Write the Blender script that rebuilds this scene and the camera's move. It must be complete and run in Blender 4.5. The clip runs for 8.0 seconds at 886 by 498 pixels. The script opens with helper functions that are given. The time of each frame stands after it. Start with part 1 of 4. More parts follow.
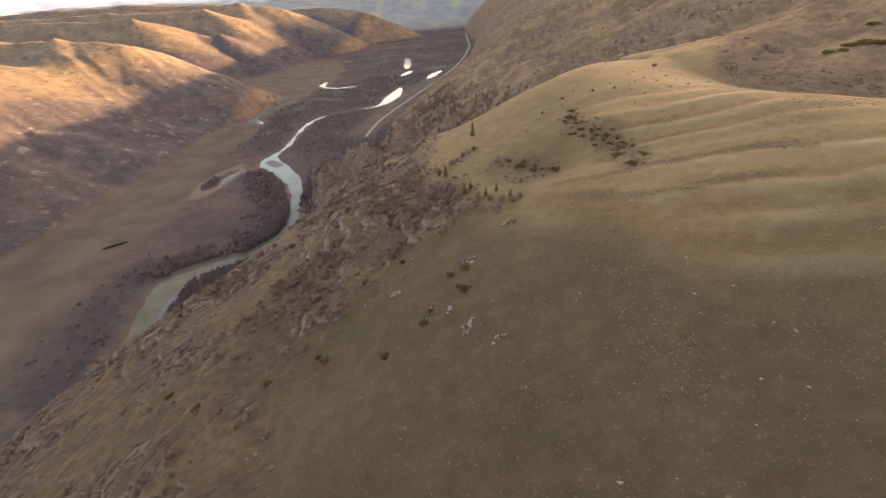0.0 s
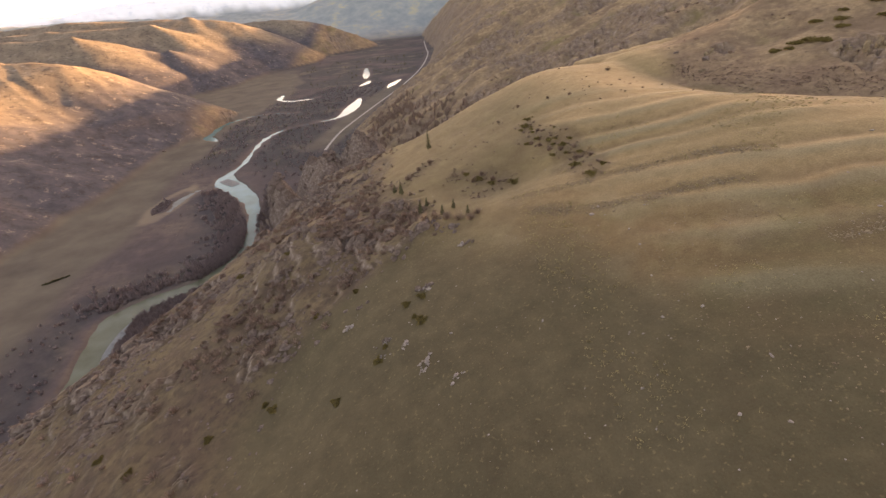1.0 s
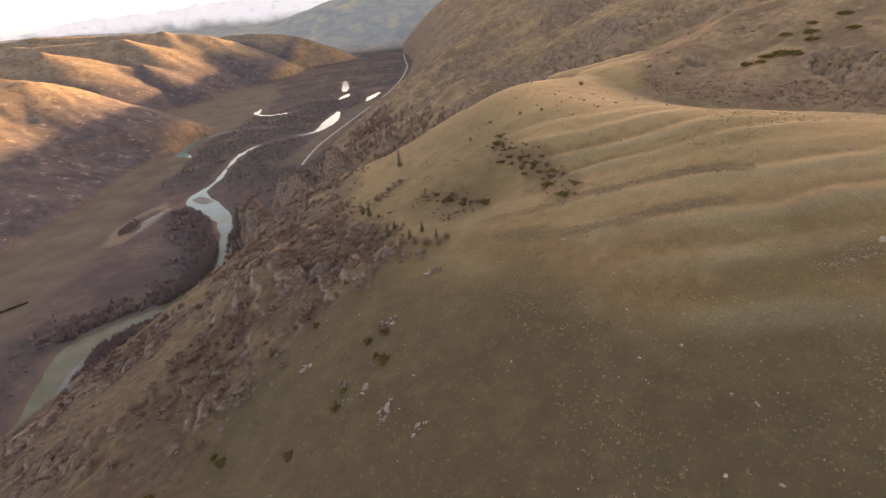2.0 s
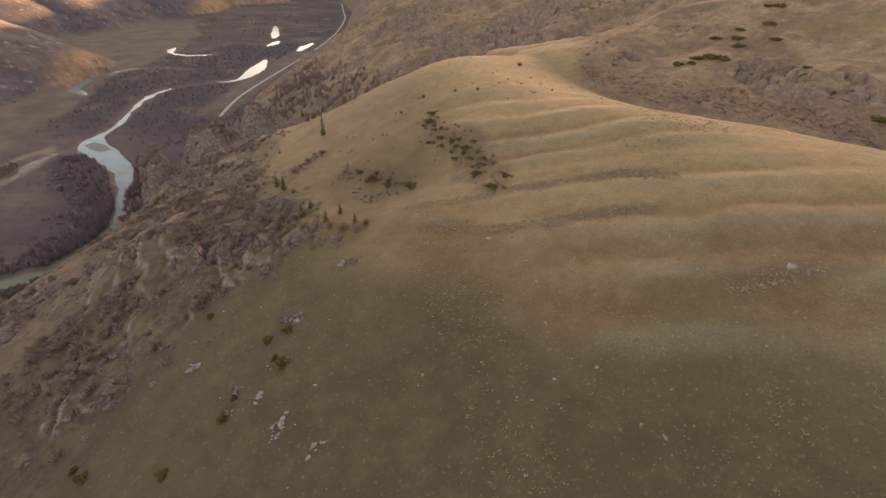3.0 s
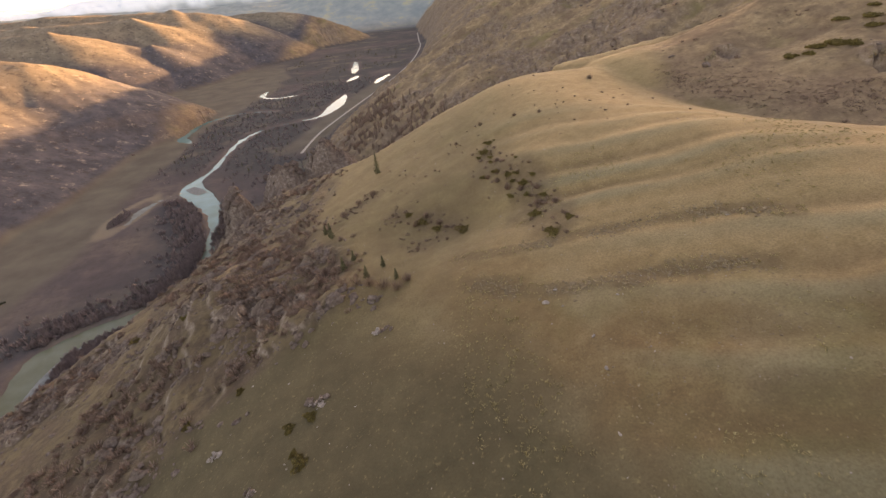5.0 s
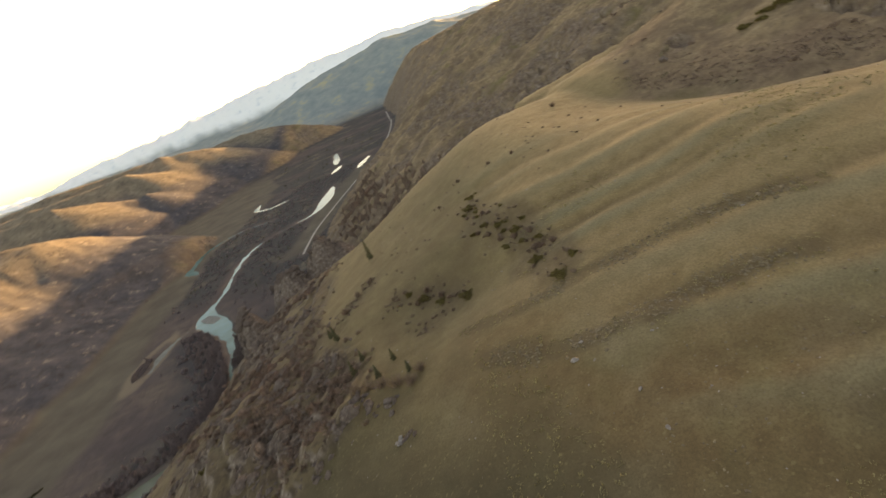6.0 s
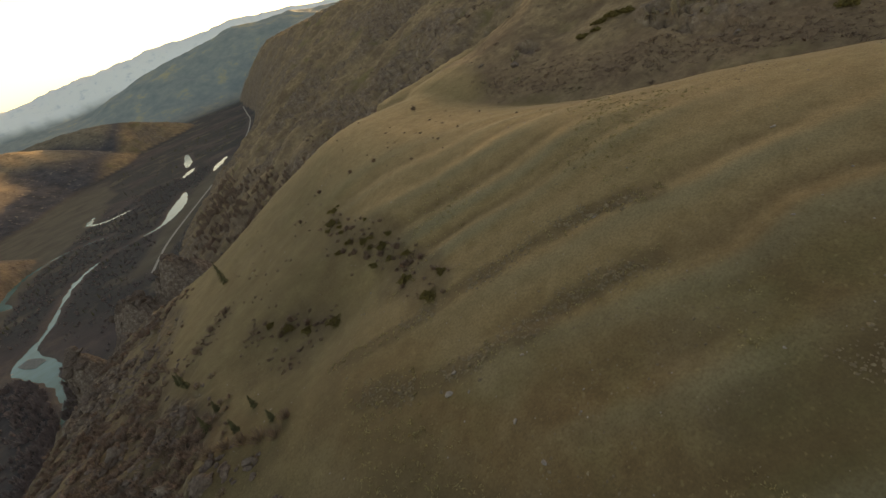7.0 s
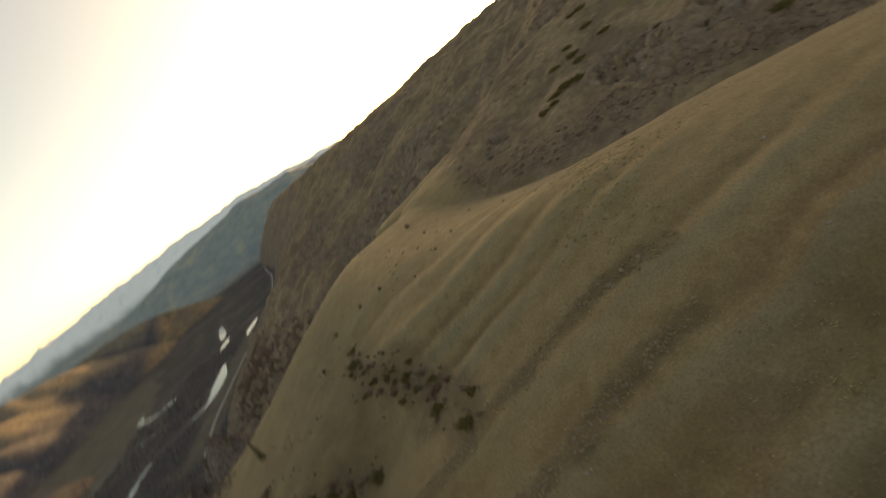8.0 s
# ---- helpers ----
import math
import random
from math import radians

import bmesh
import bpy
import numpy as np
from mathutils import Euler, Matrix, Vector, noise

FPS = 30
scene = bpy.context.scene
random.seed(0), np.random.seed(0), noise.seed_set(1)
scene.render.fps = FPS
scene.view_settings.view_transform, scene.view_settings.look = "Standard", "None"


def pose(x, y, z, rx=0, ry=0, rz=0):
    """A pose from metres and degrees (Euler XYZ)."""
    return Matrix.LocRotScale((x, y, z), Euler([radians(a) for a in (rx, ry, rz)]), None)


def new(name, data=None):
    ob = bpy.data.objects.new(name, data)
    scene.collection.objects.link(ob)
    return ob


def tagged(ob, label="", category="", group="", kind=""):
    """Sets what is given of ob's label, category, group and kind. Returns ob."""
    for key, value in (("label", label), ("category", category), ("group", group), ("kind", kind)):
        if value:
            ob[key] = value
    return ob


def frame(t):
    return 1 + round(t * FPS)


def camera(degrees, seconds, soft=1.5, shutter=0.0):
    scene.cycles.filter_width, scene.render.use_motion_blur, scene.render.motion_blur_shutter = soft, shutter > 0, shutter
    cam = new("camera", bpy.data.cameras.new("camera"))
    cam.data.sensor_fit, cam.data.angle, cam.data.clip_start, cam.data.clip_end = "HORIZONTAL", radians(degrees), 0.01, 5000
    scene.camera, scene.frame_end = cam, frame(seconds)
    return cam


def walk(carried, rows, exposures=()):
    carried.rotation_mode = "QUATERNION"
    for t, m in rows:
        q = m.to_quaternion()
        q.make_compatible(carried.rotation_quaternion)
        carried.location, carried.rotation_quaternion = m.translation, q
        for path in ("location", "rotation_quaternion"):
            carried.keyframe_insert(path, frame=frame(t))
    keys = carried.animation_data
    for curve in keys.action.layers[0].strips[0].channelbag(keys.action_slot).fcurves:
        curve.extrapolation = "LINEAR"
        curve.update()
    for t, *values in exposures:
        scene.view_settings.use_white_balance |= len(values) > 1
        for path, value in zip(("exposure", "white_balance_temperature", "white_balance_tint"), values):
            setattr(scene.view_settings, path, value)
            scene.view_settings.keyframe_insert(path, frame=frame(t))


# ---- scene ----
cam = camera(88.0, 8.0, soft=1.35, shutter=0.4)
# seconds, eye (x, y, z), yaw, pitch, roll
PATH_ROWS = [
    (0.0, 0.0, 0.0, 0.0, -0.0, -29.63, -4.28),
    (0.5, 2.86, 6.24, -0.1, -3.54, -30.12, -5.69),
    (1.0, 6.36, 11.78, -0.4, -4.09, -29.15, -5.68),
    (1.2, 7.8, 13.85, -0.55, -5.04, -28.83, -6.22),
    (2.3, 15.5, 25.53, -0.21, -7.98, -28.03, -4.85),
    (2.5, 16.45, 28.29, 0.19, -13.1, -30.62, -1.29),
    (3.0, 19.67, 33.87, 1.01, -16.19, -32.56, 2.48),
    (3.5, 23.03, 39.59, 1.3, -16.83, -34.79, 8.49),
    (4.0, 26.59, 44.58, 1.15, -12.09, -34.07, 4.57),
    (4.2, 28.34, 46.2, 0.73, -8.88, -32.88, 0.73),
    (5.3, 36.83, 58.37, -1.06, -3.14, -29.55, -7.61),
    (5.5, 38.29, 60.59, -1.4, -2.4, -28.54, -9.76),
    (6.0, 41.88, 65.06, -3.05, -3.49, -22.74, -22.46),
    (6.5, 45.07, 69.25, -3.6, -10.6, -23.84, -22.94),
    (7.0, 49.4, 73.71, -2.5, -18.7, -28.8, -20.37),
    (7.2, 51.03, 75.12, -2.81, -18.55, -27.16, -20.62),
    (7.5, 53.45, 76.77, -3.51, -18.64, -24.92, -23.88),
    (7.8, 55.7, 77.6, -4.33, -19.35, -19.87, -29.55),
    (8.0, 57.45, 77.84, -4.89, -21.5, -16.26, -36.31),
]


def eye_pose(x, y, z, yaw, pitch, roll):
    """Yaw to the left, pitch upwards, roll to the left."""
    return pose(x, y, z, 0, 0, yaw) @ pose(0, 0, 0, 90 + pitch, 0, 0) @ pose(0, 0, 0, 0, 0, roll)


EXPOSURES = [(0, 2.82, 13900, 37), (1, 2.82, 13900, 37), (2.5, 2.66, 14300, 39), (4, 2.76, 14300, 39), (5.5, 2.68, 13700, 28), (6.5, 1.8, 14900, 16), (8, 1.5, 14900, 16)]
walk(cam, [(r[0], eye_pose(*r[1:])) for r in PATH_ROWS], EXPOSURES)

# ---- world and sun ----
SUN_AZIMUTH, SUN_HEIGHT = 39.0, 5.9   # degrees clockwise from +y, above the level
world = bpy.data.worlds.new("world")
scene.world = world
world.use_nodes = True
wt = world.node_tree
wt.nodes.clear()
sky = wt.nodes.new("ShaderNodeTexSky")
sky.sky_type = "NISHITA"
sky.sun_disc = False
sky.sun_elevation = radians(SUN_HEIGHT)
sky.sun_rotation = radians(SUN_AZIMUTH)
sky.altitude = 1400
sky.air_density = 0.75
sky.dust_density = 3.0
bg = wt.nodes.new("ShaderNodeBackground")
bg.inputs["Strength"].default_value = 0.15
wo = wt.nodes.new("ShaderNodeOutputWorld")
wt.links.new(sky.outputs[0], bg.inputs[0])
wt.links.new(bg.outputs[0], wo.inputs[0])

sun_data = bpy.data.lights.new("sun", "SUN")
sun_data.energy = 3.8
sun_data.angle = radians(0.53)
sun_data.color = (1.0, 0.77, 0.5)
sun = new("sun", sun_data)
sa, se = radians(SUN_AZIMUTH), radians(SUN_HEIGHT)
SUN_DIR = Vector((math.sin(sa) * math.cos(se), math.cos(sa) * math.cos(se), math.sin(se)))
sun.rotation_euler = SUN_DIR.to_track_quat("Z", "Y").to_euler()
sun.location = (300, 300, 300)

# ---- shape of the land ----
FLOOR = -194.0


def smooth(a, b, v):
    s = np.clip((v - a) / (b - a), 0, 1)
    return s * s * (3 - 2 * s)


def smax(a, b, k):
    h = np.clip(0.5 + 0.5 * (a - b) / k, 0, 1)
    return b + (a - b) * h + k * h * (1 - h)


def hashed(i, j, seed):
    a, b = i.astype(np.int32).view(np.uint32), j.astype(np.int32).view(np.uint32)
    n = a * np.uint32(374761393) + b * np.uint32(668265263) + np.uint32(seed * 1442695041 & 0xFFFFFFFF)
    n = (n ^ (n >> np.uint32(13))) * np.uint32(1274126177)
    n = (n ^ (n >> np.uint32(16))) * np.uint32(2246822519)
    return ((n ^ (n >> np.uint32(15))) & np.uint32(0xFFFF)) / 32767.5 - 1.0


def vnoise(x, y, size, seed):
    """Value noise from -1 to 1 with cells of that size in metres."""
    u, v = np.asarray(x) / size + seed * 17.3, np.asarray(y) / size - seed * 9.1
    i, j = np.floor(u), np.floor(v)
    a, b = u - i, v - j
    a, b = a * a * a * (a * (6 * a - 15) + 10), b * b * b * (b * (6 * b - 15) + 10)
    p, q = hashed(i, j, seed), hashed(i + 1, j, seed)
    r, s = hashed(i, j + 1, seed), hashed(i + 1, j + 1, seed)
    return (p + (q - p) * a) * (1 - b) + (r + (s - r) * a) * b


def fbm(x, y, size, octaves, seed, gain=0.5):
    total, amp, norm = 0.0, 1.0, 0.0
    for o in range(octaves):
        c, s = math.cos(0.7 * o), math.sin(0.7 * o)
        total = total + amp * vnoise(c * x - s * y, s * x + c * y, size / 2.03 ** o, seed + o)
        norm += amp
        amp *= gain
    return total / norm


def ridged(x, y, size, octaves, seed, gain=0.5):
    total, amp, norm = 0.0, 1.0, 0.0
    for o in range(octaves):
        c, s = math.cos(0.9 * o), math.sin(0.9 * o)
        total = total + amp * (1 - 2.2 * np.abs(vnoise(c * x - s * y, s * x + c * y, size / 2.03 ** o, seed + o)))
        norm += amp
        amp *= gain
    return total / norm


def ledges(z, step, wander):
    """How far a height moves when a slope breaks into ledges of that step."""
    q = z / step + wander
    f = q - np.floor(q)
    return step * (smooth(0.55, 0.95, f) - f)


def blocks(x, y, size, seed, stretch=0.6, turn=0.5):
    """Angular broken rock: a stepped, tilted height for each cell, and how near its edge is (0 at the crack)."""
    c, s = math.cos(turn), math.sin(turn)
    u, v = (c * x + s * y) / size * stretch, (c * y - s * x) / size
    iu, iv = np.floor(u), np.floor(v)
    first, second = np.full(np.shape(u), 9.0), np.full(np.shape(u), 9.0)
    height = np.zeros(np.shape(u))
    for a in (-1, 0, 1):
        for b in (-1, 0, 1):
            p, q = iu + a, iv + b
            du, dv = u - p - 0.5 - 0.42 * hashed(p, q, seed), v - q - 0.5 - 0.42 * hashed(p, q, seed + 1)
            d = np.hypot(du, dv)
            new_first = d < first
            second = np.where(new_first, first, np.minimum(second, d))
            tilted = hashed(p, q, seed + 2) + 0.9 * (hashed(p, q, seed + 3) * du + hashed(p, q, seed + 4) * dv)
            height = np.where(new_first, tilted, height)
            first = np.where(new_first, d, first)
    return height, second - first


def line(v, table):
    return np.interp(v, [p[0] for p in table], [p[1] for p in table])


# low swells that cross the grass: place across them, height
SWELLS = [(100, 0), (112, -0.5), (127, 0.8), (134, -0.9), (146, 0.9), (153, -0.9), (165, 1.1), (171, -1.1), (184, 1.25), (191, -1.1), (199, 0.4), (203, -0.2), (210, 0.9), (216, -0.7),
          (223, 0.9), (231, -0.7), (243, 0.8), (251, -0.6), (259, 0.6), (267, -0.5), (278, 0.4), (290, 0)]


def swell(x, y):
    q = y + 0.5 * x + 4.0 * vnoise(x, y, 52, 14) + 2.2 * vnoise(x, y, 17, 16)
    at, up = np.array([p[0] for p in SWELLS], float), np.array([p[1] for p in SWELLS])
    k = np.clip(np.searchsorted(at, q) - 1, 0, len(at) - 2)
    t = np.clip((q - at[k]) / (at[k + 1] - at[k]), 0, 1)
    h = up[k] + (up[k + 1] - up[k]) * t * t * (3 - 2 * t)
    return h * 0.5 * smooth(50, 84, x + 6 * vnoise(x, y, 20, 17)) * smooth(175, 115, x) * (1 + 0.6 * vnoise(x, y, 30, 18))


def bump(x, y, cx, cy, rx, ry, turn=0.0):
    c, s = math.cos(radians(turn)), math.sin(radians(turn))
    u, v = (x - cx) * c + (y - cy) * s, -(x - cx) * s + (y - cy) * c
    return np.exp(-(u / rx) ** 2 - (v / ry) ** 2)


# x of the valley floor's two feet, by y
WEST_FOOT = [(-4080, -428), (371, -398), (536, -394), (660, -374), (850, -372), (1003, -390), (1186, -410), (1369, -392), (1681, -370), (2448, -280), (3264, -175), (4590, -61)]
EAST_FOOT = [(-4080, -204), (248, -194), (330, -167), (410, -135), (510, -137), (571, -122), (632, -86), (709, -80), (778, -75), (880, -48), (1008, -7),
             (1181, 47), (1392, 104), (1907, 180), (2698, 194), (3264, 245), (4590, 510)]
# course of the river: x, y, width
RIVER = [(-337, -918, 24), (-306, -306, 24), (-241, 61, 22), (-216, 184, 20), (-212, 245, 20), (-218, 286, 24), (-220, 318, 26), (-202, 337, 22), (-175, 353, 18), (-155, 379, 17), (-147, 418, 14), (-154, 459, 15),
         (-163, 500, 16), (-184, 551, 20), (-212, 594, 29), (-231, 624, 27), (-231, 656, 11), (-224, 700, 10), (-226, 769, 9), (-220, 837, 9), (-200, 878, 8), (-165, 903, 7), (-118, 922, 8),
         (-99, 946, 17), (-84, 1005, 30), (-75, 1062, 22), (-70, 1112, 9)]
OXBOW = [(-270, 518, 2), (-269, 535, 7), (-269, 562, 9), (-262, 588, 7), (-250, 606, 3), (-243, 615, 1)]
SIDE_STREAM = [(-311, 850, 5), (-322, 868, 13), (-338, 886, 20), (-339, 912, 14), (-338, 965, 11), (-327, 1003, 11), (-308, 1024, 9), (-280, 1040, 8), (-240, 1038, 7), (-200, 1020, 4)]
WEST_POND = [(-168, 1181, 4), (-205, 1168, 7), (-236, 1168, 8), (-262, 1192, 11), (-272, 1220, 16), (-269, 1268, 6)]
EAST_POND = [(-6, 1205, 6), (11, 1264, 16), (32, 1318, 7)]
MID_POND = [(-76, 1276, 7), (-64, 1308, 17), (-52, 1348, 8)]
FAR_POND = [(-64, 1400, 8), (-65, 1490, 20), (-69, 1625, 9)]
ROAD = [(-106, 704), (-100, 750), (-90, 806), (-69, 880), (-29, 1008), (26, 1181), (81, 1392), (120, 1591), (153, 1836), (161, 1999), (180, 2346)]
WATERS = [RIVER, OXBOW, SIDE_STREAM, WEST_POND, EAST_POND, MID_POND, FAR_POND]


def curve_points(rows, step):
    """Points at even steps along a smooth line through the rows."""
    p = np.array(rows, float)
    p = np.vstack([2 * p[0] - p[1], p, 2 * p[-1] - p[-2]])
    out = []
    for k in range(1, len(p) - 2):
        n = max(2, int(np.hypot(*(p[k + 1] - p[k])[:2]) / step))
        for t in np.arange(n) / n:
            a, b, c, d = p[k - 1], p[k], p[k + 1], p[k + 2]
            out.append(0.5 * (2 * b + (c - a) * t + (2 * a - 5 * b + 4 * c - d) * t * t + (3 * b - a - 3 * c + d) * t ** 3))
    out.append(p[-2])
    return np.array(out)


def away(x, y, pts, reach):
    """Distance to the line's points, less half its width where it has one; looked up only within reach."""
    d = np.full(np.shape(x), 1e4)
    lo, hi = pts[:, :2].min(0) - reach, pts[:, :2].max(0) + reach
    m = (x > lo[0]) & (x < hi[0]) & (y > lo[1]) & (y < hi[1])
    if not m.any():
        return d
    px, py = x[m], y[m]
    best = np.full(px.shape, 1e4)
    for row in pts:
        half = row[2] / 2 if len(row) > 2 else 0
        best = np.minimum(best, np.hypot(px - row[0], py - row[1]) - half)
    d[m] = best
    return d


def spur_land(x, y):
    """The grassy spur that the camera flies over."""
    X, Y = np.clip(x, -260, 320) / 100, (np.clip(y, -400, 420) - 160) / 100
    z = -81.3 + 33.9 * X + 1.3 * Y - 3.9 * np.maximum(X, 0) ** 2 + 0.6 * X * Y - 3.4 * np.clip(Y, -2, 9) ** 2
    z = z - 7 * bump(x, y, 50, 187, 26, 20) + 8 * bump(x, y, -38, 196, 22, 26, 20) + 4 * bump(x, y, 4, 163, 16, 10, 20)
    z = z + 5 * bump(x, y, 92, 240, 30, 40) - 5 * bump(x, y, -42, 108, 26, 26) + 3 * bump(x, y, 118, 180, 26, 30) + 9.5 * bump(x, y, 112, 296, 56, 42) + 4 * bump(x, y, 76, 196, 18, 16)
    west = line(y, [(-400, -190), (60, -190), (110, -180), (160, -160), (205, -108), (235, -82), (260, -66), (290, -60), (345, -50), (420, -100)])
    z = z - 1.25 * np.maximum(0, west + 7 * vnoise(x, y, 30, 5) - x)
    north = line(x, [(-60, 335), (-20, 325), (20, 300), (60, 312), (100, 320), (130, 306), (200, 260)])
    z = z - 0.85 * np.maximum(0, y - north - 5 * vnoise(x, y, 25, 6))
    east = line(y, [(-400, 330), (0, 230), (100, 190), (150, 168), (190, 146), (265, 128), (320, 122)])
    return z - 0.004 * np.maximum(0, x - east + 45) ** 2 - 0.25 * np.maximum(0, x - east - 12)


# crest of the rocky hill that rises east of the spur: x, y, z
EAST_HILL = [[(112, 318, -50), (150, 322, -47), (190, 316, -38), (235, 292, -20), (285, 274, -8), (400, 238, 24), (520, 180, 46)],
             [(400, 238, 24), (425, 20, 40), (440, -500, 60)]]


def hill_scar(x, y):
    """Where bare rock breaks out of the hill's grassy slope."""
    near = np.maximum(bump(x, y, 214, 198, 15, 30, -20), 0.8 * bump(x, y, 225, 165, 14, 26))
    near = np.maximum(near, 0.75 * bump(x, y, 180, 256, 9, 16, -40))
    return smooth(0.3, 0.65, near + 0.28 * fbm(x, y, 16, 3, 67))


def east_hill(x, y):
    """The hill next to the spur: gentle to the south, steep to the north."""
    z = np.full(np.shape(x), -400.0)
    wob = 5 * vnoise(x, y, 24, 55)
    for rows, fall in zip(EAST_HILL, (0.33, 0.43)):
        for (ax, ay, az), (bx, by, bz) in zip(rows, rows[1:]):
            t = np.clip(((x - ax) * (bx - ax) + (y - ay) * (by - ay)) / ((bx - ax) ** 2 + (by - ay) ** 2), 0, 1)
            dx, dy = x - ax - t * (bx - ax), y - ay - t * (by - ay)
            off = np.maximum(0, np.hypot(dx, dy) + wob - 2)
            north = smooth(-6, 10, dy + 0.3 * dx)
            z = np.maximum(z, az + t * (bz - az) - off * (fall + 0.42 * north))
    z = z - 1.3 * np.maximum(0, 128 - x)
    m = smooth(120, 185, x)
    scar = hill_scar(x, y)
    return z + m * (1.5 * fbm(x * 0.7 + y * 0.5, y - 0.4 * x, 40, 4, 61) + 0.5 * ridged(x, y, 12, 3, 64) + scar * 1.6 * ridged(x - 0.5 * y, (y + 0.5 * x) * 0.5, 13, 4, 66))


def east_mountain(x, y):
    crest = line(y, [(-4000, 460), (300, 430), (620, 400), (760, 400), (1000, 400), (1300, 390), (1800, 370), (2400, 400), (3000, 520), (4500, 900)])
    top = line(y, [(-4000, 40), (0, 40), (250, 40), (420, 14), (700, 10), (1000, 12), (1500, 8), (2200, 2), (3000, 20), (4500, 60)])
    foot = np.where(y < 632, -84.0, line(y, EAST_FOOT))
    u = np.maximum(0, crest - x) / (crest - foot)
    z = top - (top - FLOOR) * (0.74 * u + 0.26 * u * u)
    z = np.where(x > crest, top + 0.10 * np.minimum(x - crest, 500), z)
    z = z - 34 * smooth(470, 350, y) * smooth(420, 250, x)
    mask = smooth(1.05, 0.8, u)
    z = z + mask * (17 * ridged(x * 0.35 + 0.2 * y, y - 0.25 * x, 130, 5, 31) + 8 * ridged(x * 0.3 + 0.1 * y, y - 0.3 * x, 42, 4, 41))
    return smax(z, east_hill(x, y), 5.0)


# crests of the hills across the valley: from the height down to the nose, x, y, z
WEST_RIDGES = [
    [(-1500, 700, 0), (-700, 945, -34), (-600, 992, -56), (-525, 1036, -112), (-485, 1058, -200)],
    [(-1700, 1250, 5), (-846, 1532, -22), (-670, 1617, -80), (-535, 1666, -146), (-389, 1713, -200)],
    [(-1500, 1500, 10), (-752, 1800, -15), (-683, 1826, -42), (-612, 1851, -92), (-450, 1900, -200)],
    [(-1900, 1500, 30), (-1050, 1820, 17), (-720, 1970, 2), (-560, 2050, -30), (-420, 2120, -160)],
    [(-1600, 2150, 0), (-560, 2330, -42), (-400, 2365, -46), (-255, 2390, -84), (-180, 2405, -200)],
    [(-2600, -600, 40), (-760, 300, -30), (-640, 480, -70), (-520, 600, -130)],
]


def west_hills(x, y):
    foot = line(y, WEST_FOOT) + 14 * vnoise(y, y * 0, 120, 3)
    d = np.maximum(0, foot - x)
    wob = 30 * fbm(x, y, 160, 3, 15)
    near = FLOOR + 178 * (1 - np.exp(-(d / 300) ** 1.25)) + 0.02 * d
    z = np.where(d > 0, near - 0.55 * np.maximum(0, y + 0.4 * d - 1010), FLOOR - 40)
    for rows in WEST_RIDGES:
        best = np.full(np.shape(x), -400.0)
        for (ax, ay, az), (bx, by, bz) in zip(rows, rows[1:]):
            t = np.clip(((x - ax) * (bx - ax) + (y - ay) * (by - ay)) / ((bx - ax) ** 2 + (by - ay) ** 2), 0, 1)
            off = np.hypot(x - ax - t * (bx - ax) + wob * 0.5, y - ay - t * (by - ay) + wob)
            best = np.maximum(best, az + t * (bz - az) - (0.42 * off + 0.0003 * off * off))
        z = smax(z, best, 14.0)
    m = smooth(FLOOR + 6, FLOOR + 50, z)
    rocky = smooth(1350, 1050, y)
    return z + m * ((7 + 3 * rocky) * ridged(x - 0.6 * y, (y + 0.6 * x) * 0.25, 190, 4, 22, 0.45) + 1.3 * rocky * ridged((x - 0.6 * y) * 0.35, y + 0.6 * x, 34, 4, 25))


def far_hills(x, y):
    az = np.degrees(np.arctan2(x, np.maximum(y, 1)))
    r = np.hypot(x, y)
    rim = line(az, [(-180, 1.0), (-60, 1.2), (-30, 0.2), (-17, -0.4), (-9, -0.4), (-4, 0.8), (0.6, 1.6), (6.5, 2.4), (12.6, 2.0), (18, 1.2), (30, 1.6), (60, 3), (180, 1.0)])
    hill = FLOOR + (3700 * np.tan(np.radians(rim)) - FLOOR) * smooth(2750, 3720, r) + 26 * ridged(x, y, 420, 4, 52) * smooth(2700, 3300, r)
    snow_rim = line(az, [(-180, 2), (-60, 1.4), (-30, 0.9), (-24, 1.4), (-15, 2.1), (-10, 2.4), (-3, 2.9), (4, 2.9), (7, 3.2), (12, 2.4), (20, 1.6), (180, 2)])
    snow = FLOOR + (4560 * np.tan(np.radians(snow_rim)) - FLOOR + 34 * ridged(x, y, 330, 5, 61)) * smooth(3850, 4560, r)
    return np.maximum(np.where(r > 2700, hill, -999), np.where(r > 3850, snow, -999))


water_lines = [curve_points(rows, 6.0) for rows in WATERS]
road_line = curve_points(ROAD, 6.0)


# crags that stand free below the spur: x, y, top, fall
CRAGS = [(-114, 434, -138, 1.7), (-65, 448, -124, 0.9), (-30, 458, -113, 0.8), (-88, 500, -142, 1.1), (-50, 350, -112, 1.0), (-86, 376, -138, 1.2),
         (-101, 324, -141, 1.5), (-115, 302, -152, 1.7), (-113, 352, -157, 1.6)]


